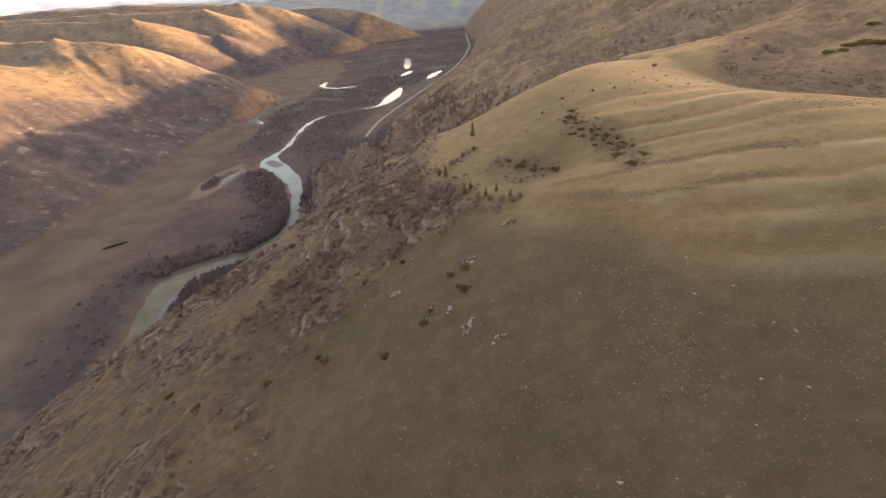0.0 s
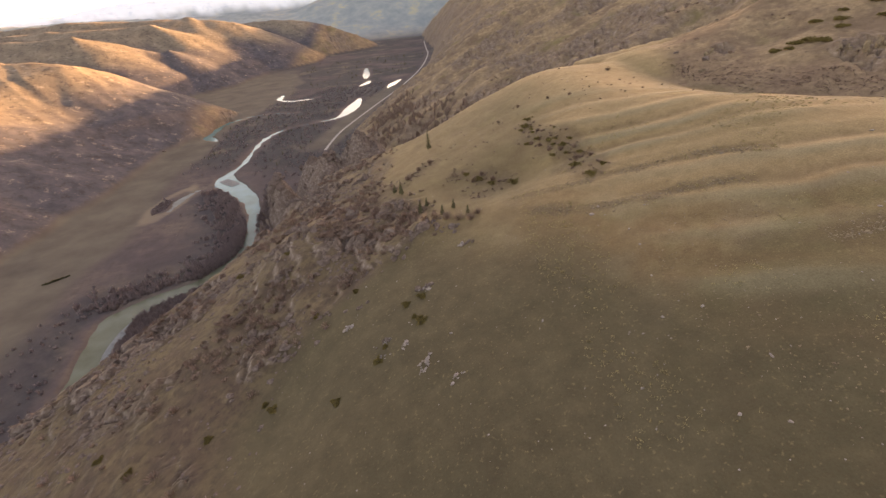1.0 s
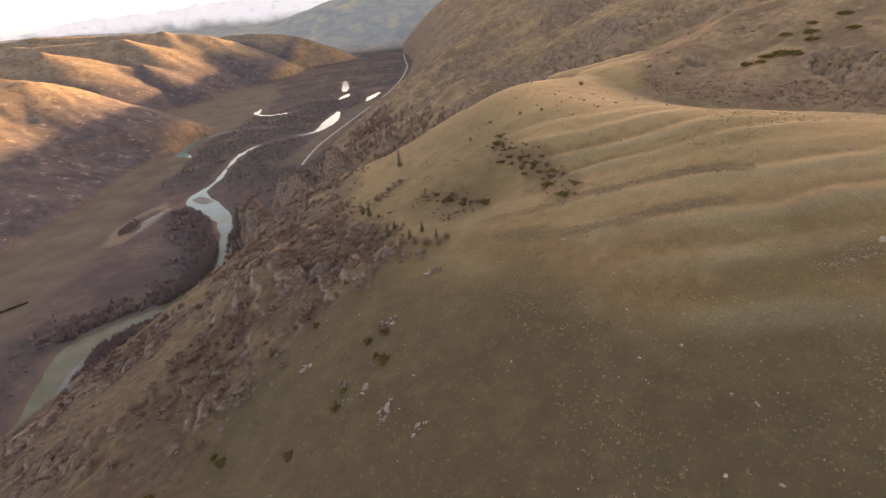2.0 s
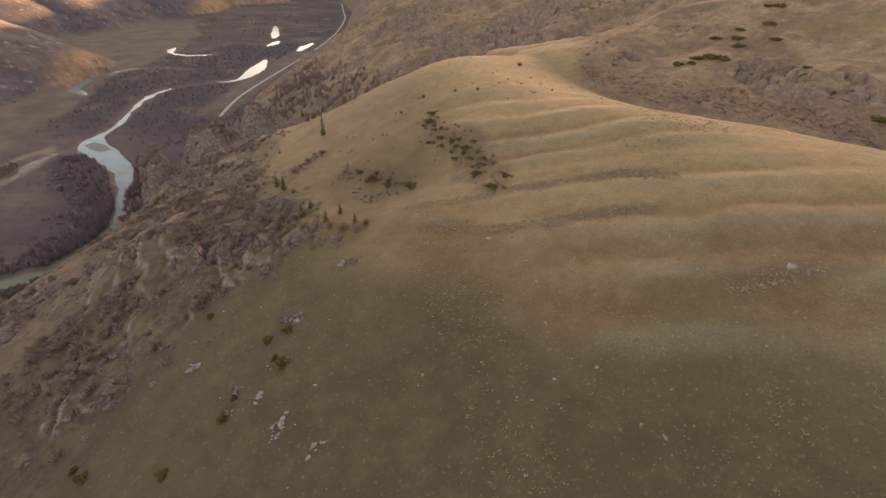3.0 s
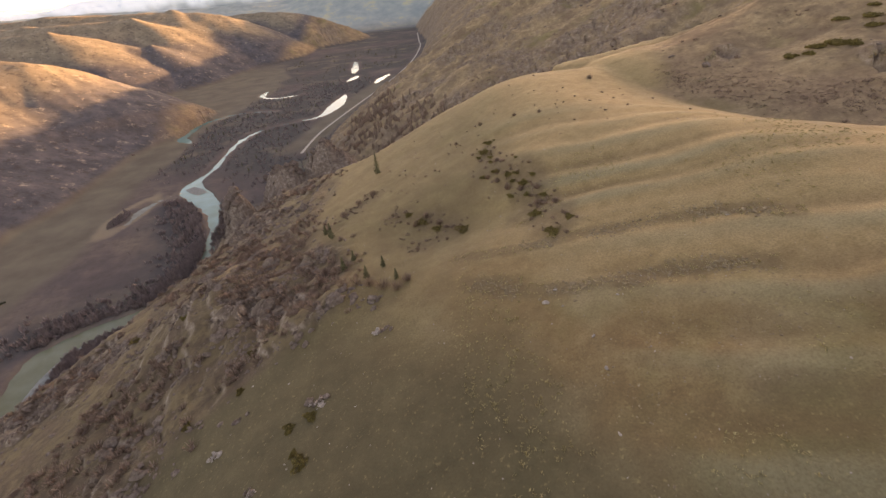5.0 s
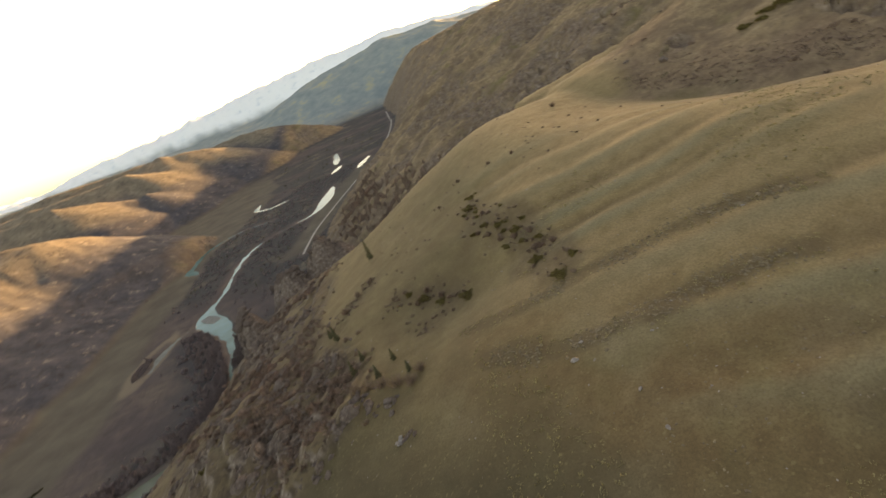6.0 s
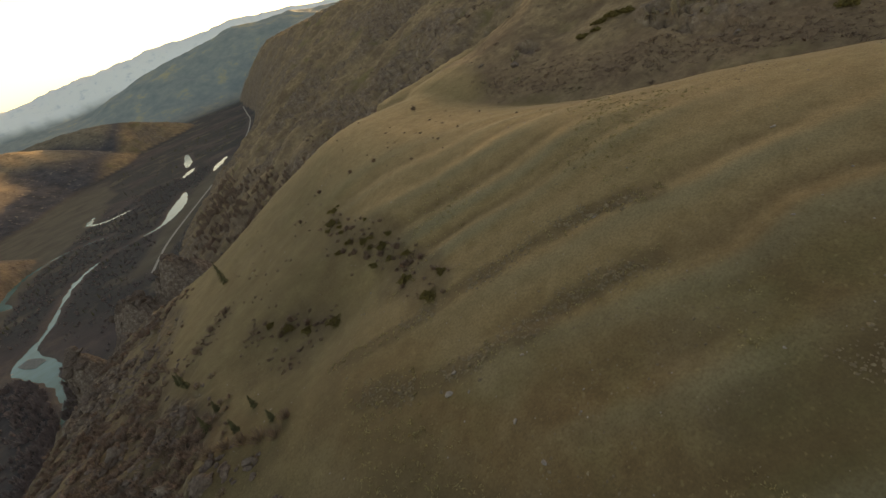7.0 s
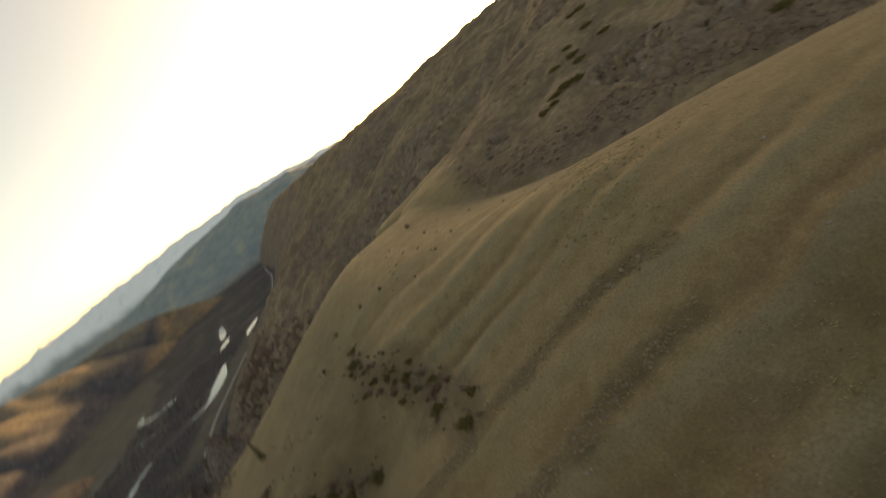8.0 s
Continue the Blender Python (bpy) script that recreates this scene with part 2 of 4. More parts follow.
def land(x, y, fine=True):
    """Height of the ground at x, y (arrays), and what kind of ground it is."""
    x, y = np.asarray(x, float), np.asarray(y, float)
    floor_z = FLOOR + 1.2 * fbm(x, y, 90, 3, 71) + 0.5
    wet = np.full(x.shape, 1e4)
    for pts in water_lines:
        wet = np.minimum(wet, away(x, y, pts, 60))
    wet = wet + 3.0 * fbm(x, y, 15, 4, 73, 0.6)
    floor_z = floor_z - 3.2 * smooth(2.5, -3, wet)
    spur = spur_land(x, y)
    east = east_mountain(x, y)
    west = west_hills(x, y)
    far = far_hills(x, y)
    z = smax(spur, east, 4.0) + 5.5 * bump(x, y, 146, 286, 19, 35)
    for cx, cy, top, fall in CRAGS:
        off = np.hypot(x - cx, y - cy) * (1 + 0.22 * vnoise(x, y, 14, 9))
        z = smax(z, top - fall * np.maximum(0, off - 5) - 0.02 * off * off, 3.0)
    side = smax(west, far, 20.0)
    z = smax(np.maximum(z, FLOOR - 30), np.maximum(side, FLOOR - 30), 3.0)
    z = smax(z, floor_z, 2.0)
    flat = smooth(6, 1, z - floor_z)
    z = np.where(wet < 3, np.minimum(z, floor_z + 0.02 + np.maximum(wet, 0) * 2), z)
    rd = away(x, y, road_line, 40)
    bed = smooth(8, 3.5, rd)
    z = z * (1 - bed) + (FLOOR + 2.2) * bed
    on_spur = smooth(-4, 3, spur - east) * smooth(-6, 6, spur - FLOOR - 12)
    # the rocky west flank of the spur
    inner = line(y, [(0, -60), (110, -34), (140, -10), (158, 22), (185, 18), (215, 2), (300, 6), (340, 30)])
    crag = on_spur * smooth(-6, 26, inner + 9 * vnoise(x, y, 28, 8) - x) * (0.45 + 0.55 * smooth(135, 175, y - 0.1 * x))
    crag = np.maximum(crag, 0.9 * on_spur * smooth(-4, 14, line(y, [(0, -160), (120, -150), (180, -120), (250, -80), (330, -50)]) - x))
    loose = np.zeros(x.shape)
    for cx, cy, top, fall in CRAGS:
        loose = np.maximum(loose, smooth(42, 24, np.hypot(x - cx, y - cy)))
    crag = np.maximum(crag, loose * (1 - flat))
    saddle = smooth(0.35, 0.75, np.maximum(bump(x, y, 150, 318, 52, 17, -6), bump(x, y, 144, 284, 24, 46)))
    kinds = dict(river=away(x, y, water_lines[0], 90), spur=np.maximum(on_spur, saddle), crag=crag, flat=flat, wet=wet, road=rd, west=smooth(0, 30, foot_depth(x, y)), east=smooth(-3, 3, east - spur) * (1 - flat) * (1 - saddle) * smooth(-10, -60, foot_depth(x, y)) * smooth(2800, 2400, np.hypot(x, y)))
    if fine:
        big, big_gap = blocks(x + 5 * fbm(x, y, 14, 3, 92), y + 5 * fbm(x, y, 14, 3, 93), 13.0, 301)
        small, small_gap = blocks(x + 2.5 * fbm(x, y, 6, 2, 94), y + 2.5 * fbm(x, y, 6, 2, 95), 5.0, 311, 0.5, 0.9)
        edge = smooth(-4, 14, line(y, [(0, -150), (120, -138), (180, -104), (230, -62), (280, -42), (330, -30)]) - x)
        bare = smooth(0.1, 0.32, fbm(x, y, 24, 4, 96, 0.6) + 0.2 * edge + 0.35 * loose)
        rough = bare * (0.8 + 1.7 * big - 2.0 * smooth(0.16, 0.0, big_gap) + 0.9 * small - 1.2 * smooth(0.2, 0.0, small_gap)) + 0.55 * fbm(x, y, 15, 4, 81, 0.55)
        broken = smooth(0.25, 0.7, crag) * smooth(-0.35, 0.1, fbm(x, y, 45, 2, 83))
        z = z + broken * 0.4 * ledges(z, 4.6, 1.1 * fbm(x, y, 24, 3, 84)) + 0.2 * broken * ledges(z, 1.7, 1.3 * fbm(x, y, 11, 2, 86))
        steeps = kinds["east"] * np.maximum(smooth(330, 420, y + 0.2 * x), hill_scar(x, y))
        bluff = steeps * smooth(0.0, 0.3, fbm(x * 0.8, y, 75, 3, 87))
        z = z + bluff * 0.85 * ledges(z, 7.5, 1.0 * fbm(x, y, 38, 3, 85)) + 0.5 * bluff * ledges(z, 2.6, 1.2 * fbm(x, y, 16, 2, 89))
        face, face_gap = blocks(x + 4 * vnoise(x, y, 13, 97), y + 4 * vnoise(x, y, 13, 98), 11.0, 321, 0.8, 1.1)
        stony = steeps * smooth(-0.2, 0.15, fbm(x + 0.5 * y, (y - 0.5 * x) * 0.6, 60, 4, 99))
        z = z + stony * (1.7 * face - 1.2 * smooth(0.18, 0.0, face_gap) + 0.8 * small)
        z = z + crag * rough + 0.35 * on_spur * (1 - crag) * fbm(x, y, 14, 3, 91)
        z = z + on_spur * swell(x, y)
        kinds["bare"] = crag * bare
        kinds["stony"] = stony
    return z, kinds


def foot_depth(x, y):
    return line(y, WEST_FOOT) - x


def land_z(x, y):
    return float(land(np.array([x]), np.array([y]))[0][0])

# ---- materials ----
class Mat:
    """A small builder of node materials."""

    def __init__(self, name, rough=0.9):
        self.m = bpy.data.materials.new(name)
        self.m.use_nodes = True
        self.t = self.m.node_tree
        self.b = self.t.nodes["Principled BSDF"]
        self.b.inputs["Roughness"].default_value = rough
        self.b.inputs["Specular IOR Level"].default_value = 0.15
        self.co = self.t.nodes.new("ShaderNodeNewGeometry").outputs["Position"]

    def n(self, kind, **vals):
        node = self.t.nodes.new(kind)
        for k, v in vals.items():
            node.inputs[k].default_value = v
        return node

    def put(self, a, b):
        self.t.links.new(a, b)

    def noise(self, size, detail=4.0, rough=0.6, stretch=None):
        node = self.n("ShaderNodeTexNoise", Scale=1.0 / size, Detail=detail, Roughness=rough)
        co = self.co
        if stretch:
            mp = self.n("ShaderNodeMapping")
            mp.inputs["Scale"].default_value = stretch
            self.put(co, mp.inputs["Vector"])
            co = mp.outputs["Vector"]
        self.put(co, node.inputs["Vector"])
        return node.outputs["Fac"]

    def ramp(self, fac, stops):
        node = self.n("ShaderNodeValToRGB")
        e = node.color_ramp.elements
        while len(e) < len(stops):
            e.new(0.5)
        for k, (p, c) in enumerate(stops):
            e[k].position = p
            e[k].color = (*c, 1) if len(c) == 3 else c
        self.put(fac, node.inputs["Fac"])
        return node.outputs["Color"]

    def mix(self, fac, a, b, how="MIX"):
        node = self.n("ShaderNodeMix")
        node.data_type = "RGBA"
        node.blend_type = how
        for sock, v in ((node.inputs["Factor"], fac), (node.inputs["A"], a), (node.inputs["B"], b)):
            if hasattr(v, "node"):
                self.put(v, sock)
            elif isinstance(v, tuple):
                sock.default_value = (*v, 1)
            else:
                sock.default_value = v
        return node.outputs["Result"]

    def attr(self, name):
        node = self.t.nodes.new("ShaderNodeAttribute")
        node.attribute_name = name
        return node.outputs["Fac"]

    def maths(self, how, a, b=0.0):
        node = self.t.nodes.new("ShaderNodeMath")
        node.operation = how
        node.use_clamp = how in ("MULTIPLY", "MULTIPLY_ADD")
        for sock, v in zip(node.inputs, (a, b)):
            if hasattr(v, "node"):
                self.put(v, sock)
            else:
                sock.default_value = v
        return node.outputs[0]

    def finish(self, color, height=None, distance=0.2, strength=0.6):
        if isinstance(color, tuple):
            self.b.inputs["Base Color"].default_value = (*color, 1)
        else:
            self.put(color, self.b.inputs["Base Color"])
        if height is not None:
            bp = self.n("ShaderNodeBump", Strength=strength, Distance=distance)
            self.put(height, bp.inputs["Height"])
            self.put(bp.outputs["Normal"], self.b.inputs["Normal"])
        return self.m


def ground_material():
    k = Mat("ground", 0.95)
    fine, mid, big = k.noise(0.45, 5, 0.7), k.noise(4.0, 5, 0.65), k.noise(38.0, 4)
    # grass of the spur
    dry = k.ramp(mid, [(0.28, (0.152, 0.096, 0.05)), (0.5, (0.196, 0.129, 0.067)), (0.72, (0.242, 0.167, 0.09))])
    green = k.ramp(mid, [(0.3, (0.128, 0.104, 0.05)), (0.7, (0.182, 0.15, 0.074))])
    grass = k.mix(k.ramp(big, [(0.44, (0, 0, 0)), (0.6, (1, 1, 1))]), dry, green)
    grass = k.mix(k.ramp(k.noise(26.0, 4, 0.6), [(0.5, (0, 0, 0)), (0.68, (0.7, 0.7, 0.7))]), grass, (0.27, 0.21, 0.13))
    grass = k.mix(k.ramp(k.noise(19.0, 5, 0.65), [(0.34, (0.55, 0.55, 0.55)), (0.5, (0, 0, 0))]), grass, (0.125, 0.087, 0.049))
    # paler dry grass up the knoll, with glare painted into its colour
    grass = k.mix(k.maths("MULTIPLY", k.attr("straw_glare"), 0.8), grass, k.ramp(mid, [(0.3, (0.26, 0.176, 0.092)), (0.7, (0.36, 0.255, 0.142))]))
    grass = k.mix(k.maths("MULTIPLY", k.attr("olive"), 0.7), grass, k.ramp(k.noise(9.0, 6, 0.65), [(0.3, (0.105, 0.074, 0.044)), (0.5, (0.145, 0.11, 0.062)), (0.7, (0.2, 0.155, 0.085))]))
    # near grass darkened in colour, the low end of the same glare gradient
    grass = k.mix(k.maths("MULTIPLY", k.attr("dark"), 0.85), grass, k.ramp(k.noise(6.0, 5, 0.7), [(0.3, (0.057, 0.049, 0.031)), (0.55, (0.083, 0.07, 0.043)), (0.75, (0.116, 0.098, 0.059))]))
    # swells: grey-green tops, brown furrows, with their light and shade coloured in
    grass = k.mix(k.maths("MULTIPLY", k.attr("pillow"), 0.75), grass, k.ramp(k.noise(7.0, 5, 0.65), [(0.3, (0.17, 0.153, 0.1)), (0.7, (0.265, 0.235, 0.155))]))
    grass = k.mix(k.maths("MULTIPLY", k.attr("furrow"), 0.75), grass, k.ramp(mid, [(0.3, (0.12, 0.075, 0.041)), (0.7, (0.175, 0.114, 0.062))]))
    grass = k.mix(k.ramp(fine, [(0.36, (0.4, 0.4, 0.4)), (0.58, (0, 0, 0))]), grass, (0.075, 0.05, 0.029))
    grass = k.mix(k.ramp(k.noise(0.8, 2, 0.5), [(0.62, (0, 0, 0)), (0.74, (0.35, 0.35, 0.35))]), grass, (0.30, 0.235, 0.125))
    grass = k.mix(k.maths("MULTIPLY", k.attr("band"), k.noise(1.3, 4, 0.7)), grass, (0.095, 0.064, 0.04))
    grass = k.mix(k.maths("MULTIPLY", k.attr("brush"), 0.62), grass, k.ramp(k.noise(2.0, 5, 0.7), [(0.35, (0.075, 0.051, 0.034)), (0.6, (0.135, 0.093, 0.061))]))
    # rocky flank
    crag = k.ramp(k.noise(3.0, 7, 0.72), [(0.3, (0.055, 0.037, 0.032)), (0.48, (0.108, 0.076, 0.063)), (0.62, (0.165, 0.122, 0.1)), (0.75, (0.3, 0.24, 0.205))])
    turf = k.mix(k.ramp(k.noise(14.0, 5, 0.65), [(0.4, (0, 0, 0)), (0.58, (1, 1, 1))]), (0.088, 0.057, 0.043), (0.125, 0.09, 0.054))
    turf = k.mix(k.ramp(k.noise(5.0, 5, 0.7), [(0.56, (0, 0, 0)), (0.7, (0.7, 0.7, 0.7))]), turf, (0.19, 0.14, 0.082))
    turf = k.mix(k.ramp(k.noise(3.0, 5, 0.7), [(0.38, (0.75, 0.75, 0.75)), (0.54, (0, 0, 0))]), turf, (0.055, 0.037, 0.03))
    crag = k.mix(k.attr("bare"), turf, crag)
    ledge = k.ramp(k.noise(2.2, 7, 0.75), [(0.3, (0.08, 0.056, 0.046)), (0.5, (0.18, 0.135, 0.112)), (0.7, (0.36, 0.295, 0.255))])
    crag = k.mix(k.attr("steep"), crag, ledge)
    # valley floor; the blue-mauve haze over it is mixed into meadow and thicket
    meadow = k.ramp(k.noise(55.0, 6, 0.65), [(0.3, (0.063, 0.053, 0.058)), (0.5, (0.093, 0.077, 0.079)), (0.75, (0.165, 0.132, 0.108))])
    meadow = k.mix(k.ramp(k.noise(9.0, 6, 0.75), [(0.36, (0.5, 0.5, 0.5)), (0.52, (0, 0, 0))]), meadow, (0.062, 0.05, 0.05))
    thicket = k.ramp(k.noise(7.0, 6, 0.75), [(0.3, (0.033, 0.035, 0.039)), (0.5, (0.053, 0.053, 0.057)), (0.72, (0.082, 0.08, 0.078))])
    thicket = k.mix(k.ramp(k.noise(60.0, 5, 0.7), [(0.54, (0, 0, 0)), (0.62, (0.8, 0.8, 0.8))]), thicket, k.ramp(k.noise(12.0, 5, 0.7), [(0.35, (0.095, 0.085, 0.07)), (0.65, (0.16, 0.14, 0.11))]))
    field = k.ramp(k.noise(40.0, 4), [(0.3, (0.092, 0.082, 0.07)), (0.7, (0.145, 0.13, 0.103))])
    # the mountain and the hill beside the spur, lightened in colour for glare
    slope = k.ramp(k.noise(7.0, 8, 0.8), [(0.3, (0.14, 0.092, 0.058)), (0.45, (0.25, 0.172, 0.107)), (0.57, (0.33, 0.235, 0.145)), (0.7, (0.42, 0.32, 0.21))])
    slope = k.mix(k.ramp(k.noise(30.0, 6, 0.7), [(0.46, (0, 0, 0)), (0.58, (0.85, 0.85, 0.85))]), slope, k.ramp(mid, [(0.3, (0.115, 0.075, 0.052)), (0.7, (0.21, 0.145, 0.1))]))
    slope = k.mix(k.ramp(k.noise(45.0, 5, 0.65), [(0.55, (0, 0, 0)), (0.68, (0.7, 0.7, 0.7))]), slope, (0.165, 0.14, 0.062))
    stone = k.ramp(k.noise(5.0, 7, 0.8), [(0.3, (0.085, 0.058, 0.047)), (0.52, (0.2, 0.146, 0.115)), (0.75, (0.42, 0.335, 0.27))])
    hill = k.mix(k.maths("MULTIPLY", k.attr("stony"), k.ramp(k.noise(11.0, 6, 0.7), [(0.42, (0.2, 0.2, 0.2)), (0.56, (1, 1, 1))])), slope, stone)
    hill = k.mix(k.maths("MULTIPLY", k.attr("steep"), 0.7), hill, stone)
    hill = k.mix(k.ramp(k.noise(4.0, 5, 0.7), [(0.58, (0, 0, 0)), (0.68, (0.7, 0.7, 0.7))]), hill, (0.09, 0.064, 0.044))
    # the hills across the valley; bare woods, shade and blue haze share the colour
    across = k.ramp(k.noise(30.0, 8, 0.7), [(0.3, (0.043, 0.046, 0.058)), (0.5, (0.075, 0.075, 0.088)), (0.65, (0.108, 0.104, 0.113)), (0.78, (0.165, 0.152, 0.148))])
    # tops: part dry grass, part sunlight painted in above the shadow line
    sunlit_gold = k.ramp(k.noise(40.0, 7, 0.7), [(0.3, (0.125, 0.102, 0.08)), (0.5, (0.2, 0.164, 0.124)), (0.7, (0.29, 0.238, 0.178))])
    across = k.mix(k.maths("MULTIPLY", k.attr("sun_gold"), 0.9), across, sunlit_gold)
    across = k.mix(k.ramp(k.noise(16.0, 7, 0.75), [(0.57, (0, 0, 0)), (0.66, (0.6, 0.6, 0.6))]), across, (0.35, 0.3, 0.25))
    across = k.mix(k.ramp(k.noise(11.0, 6, 0.75), [(0.36, (0.65, 0.65, 0.65)), (0.48, (0, 0, 0))]), across, (0.05, 0.042, 0.042))
    across = k.mix(k.maths("MULTIPLY", k.attr("steep"), 0.6), across, stone)
    hill = k.mix(k.maths("MULTIPLY", k.attr("dip"), 0.6), hill, k.ramp(k.noise(2.5, 6, 0.75), [(0.32, (0.11, 0.07, 0.05)), (0.5, (0.2, 0.13, 0.092)), (0.68, (0.3, 0.21, 0.14))]))
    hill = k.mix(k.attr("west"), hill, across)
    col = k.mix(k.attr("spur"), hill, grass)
    col = k.mix(k.attr("crag"), col, crag)
    col = k.mix(k.attr("flat"), col, meadow)
    col = k.mix(k.attr("pale"), col, field)
    col = k.mix(k.attr("forest"), col, thicket)
    # far hills: blue haze and sunlit patches painted into the colour
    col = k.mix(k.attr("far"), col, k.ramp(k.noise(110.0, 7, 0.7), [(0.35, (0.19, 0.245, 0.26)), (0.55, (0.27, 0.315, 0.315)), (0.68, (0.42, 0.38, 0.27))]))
    col = k.mix(k.attr("bank"), col, (0.23, 0.185, 0.14))
    # snow; haze is painted in by keeping its darker patches pale blue
    col = k.mix(k.attr("snow"), col, k.ramp(k.noise(70.0, 8, 0.75), [(0.3, (0.6, 0.7, 0.8)), (0.46, (0.88, 0.93, 0.97))]))
    # dry stalks catch low light at a flat angle; sheen also imitates the glare
    k.put(k.maths("MULTIPLY", k.maths("MAXIMUM", k.attr("straw_glare"), k.attr("spur")), 0.14), k.b.inputs["Sheen Weight"])
    k.b.inputs["Sheen Roughness"].default_value = 0.45
    k.b.inputs["Sheen Tint"].default_value = (1.0, 0.86, 0.62, 1)
    return k.finish(col, k.maths("ADD", k.maths("MULTIPLY", fine, 0.5), mid), 0.3, 0.55)


def water_material():
    k = Mat("water", 0.1)
    k.b.inputs["Specular IOR Level"].default_value = 0.13
    clear = k.ramp(k.noise(30.0, 3), [(0.35, (0.085, 0.18, 0.17)), (0.65, (0.105, 0.245, 0.26))])
    silty = k.ramp(k.noise(22.0, 4), [(0.35, (0.105, 0.115, 0.075)), (0.65, (0.135, 0.155, 0.115))])
    along = k.n("ShaderNodeSeparateXYZ")
    k.put(k.co, along.inputs[0])
    reach = k.n("ShaderNodeMapRange", **{"From Min": 360.0, "From Max": 560.0})
    k.put(along.outputs["Y"], reach.inputs["Value"])
    col = k.mix(reach.outputs[0], silty, clear)
    return k.finish(col, k.noise(2.5, 3), 0.05, 0.15)


# darker and rougher than the river's water
def dull_water_material():
    k = Mat("dull water", 0.3)
    return k.finish(k.ramp(k.noise(9.0, 4), [(0.35, (0.08, 0.085, 0.075)), (0.65, (0.13, 0.15, 0.14))]), k.noise(2.5, 3), 0.05, 0.3)


def gravel_material():
    k = Mat("gravel", 0.8)
    return k.finish(k.ramp(k.noise(3.0, 5, 0.7), [(0.35, (0.13, 0.145, 0.145)), (0.65, (0.22, 0.24, 0.24))]), k.noise(0.5), 0.05)


def road_material():
    k = Mat("road", 0.9)
    return k.finish(k.ramp(k.noise(4.0, 4), [(0.3, (0.3, 0.28, 0.26)), (0.7, (0.42, 0.4, 0.37))]), k.noise(0.5), 0.02)


def rock_material(name, low, mid_c, high):
    k = Mat(name, 0.88)
    r = k.t.nodes.new("ShaderNodeObjectInfo").outputs["Random"]
    i = k.t.nodes.new("ShaderNodeNewGeometry").outputs["Random Per Island"]
    col = k.ramp(k.noise(0.9, 6, 0.7), [(0.3, low), (0.5, mid_c), (0.72, high)])
    shade = k.maths("MULTIPLY", k.maths("ADD", k.maths("MULTIPLY", r, 0.16), k.maths("MULTIPLY", i, 0.16)), 1.0)
    col = k.mix(shade, col, high)
    col = k.mix(k.ramp(k.noise(0.35, 4), [(0.6, (0, 0, 0)), (0.7, (0.5, 0.5, 0.5))]), col, (0.16, 0.14, 0.06))
    return k.finish(col, k.noise(0.25, 6, 0.7), 0.12, 0.8)


def leaf_material(name, low, high, rough=0.75):
    k = Mat(name, rough)
    i = k.t.nodes.new("ShaderNodeNewGeometry").outputs["Random Per Island"]
    col = k.mix(i, low, high)
    col = k.mix(k.ramp(k.noise(1.5, 3), [(0.35, (0.45, 0.45, 0.45)), (0.65, (0, 0, 0))]), col, tuple(c * 0.55 for c in low))
    return k.finish(col)


def bark_material():
    k = Mat("bark", 0.9)
    return k.finish(k.ramp(k.noise(0.3, 5, 0.7), [(0.3, (0.05, 0.035, 0.025)), (0.7, (0.15, 0.10, 0.075))]), k.noise(0.1), 0.03)


ROCK = rock_material("rock", (0.06, 0.042, 0.037), (0.125, 0.09, 0.078), (0.25, 0.198, 0.175))
BAND_ROCK = rock_material("band rock", (0.085, 0.06, 0.044), (0.165, 0.12, 0.083), (0.34, 0.265, 0.175))
PALE_ROCK = rock_material("pale rock", (0.14, 0.112, 0.1), (0.25, 0.21, 0.19), (0.4, 0.35, 0.32))
NEEDLE = leaf_material("needles", (0.075, 0.07, 0.038), (0.135, 0.125, 0.066))
JUNIPER = leaf_material("juniper", (0.12, 0.092, 0.034), (0.195, 0.148, 0.056))
TWIG = leaf_material("twigs", (0.17, 0.112, 0.09), (0.32, 0.22, 0.18))
DARK_TWIG = leaf_material("dark twigs", (0.19, 0.15, 0.152), (0.31, 0.245, 0.24))
LARCH_TWIG = leaf_material("larch twigs", (0.24, 0.165, 0.135), (0.38, 0.275, 0.225))
DRY_TUFT = leaf_material("dry tuft", (0.32, 0.25, 0.13), (0.5, 0.41, 0.22))
BARK = bark_material()
GROUND, WATER, ROADWAY = ground_material(), water_material(), road_material()
DULL_WATER, GRAVEL = dull_water_material(), gravel_material()

# ---- the ground: one sheet, fine ahead of the camera and coarse behind ----
# stony edges that cross the grass
BAND_UPPER = [(46, 166), (60, 157), (83, 148), (98, 144), (114, 132)]
# foot of the hill beside the spur, where brush grows
DIP = [(152, 258), (160, 240), (168, 216), (180, 198), (190, 178), (198, 158), (206, 130)]
BAND_RIGHT = [(84, 98), (94, 93), (104, 90), (114, 89), (124, 86)]
BAND_LOWER = [(46, 152), (55, 141), (66, 134), (84, 129), (101, 122)]


def near_line(x, y, rows, reach):
    return smooth(reach, reach * 0.3, away(x, y, curve_points(rows, 1.5), 20) + 2.0 * vnoise(x, y, 6, 44))


def woodland(x, y, kinds):
    """Where the valley floor is dark with thicket and trees."""
    n = fbm(x, y, 120, 4, 33)
    far_part = smooth(640, 760, y + 0.5 * x + 150) * smooth(-0.5, -0.1, n)
    near_part = smooth(75, 8, kinds["river"] + 26 * n) * smooth(600, 520, y) * 0.7
    return kinds["flat"] * np.maximum(far_part * (1 - pale_field(x, y)), near_part) * smooth(4, 16, kinds["wet"]) * smooth(5, 16, kinds["road"])


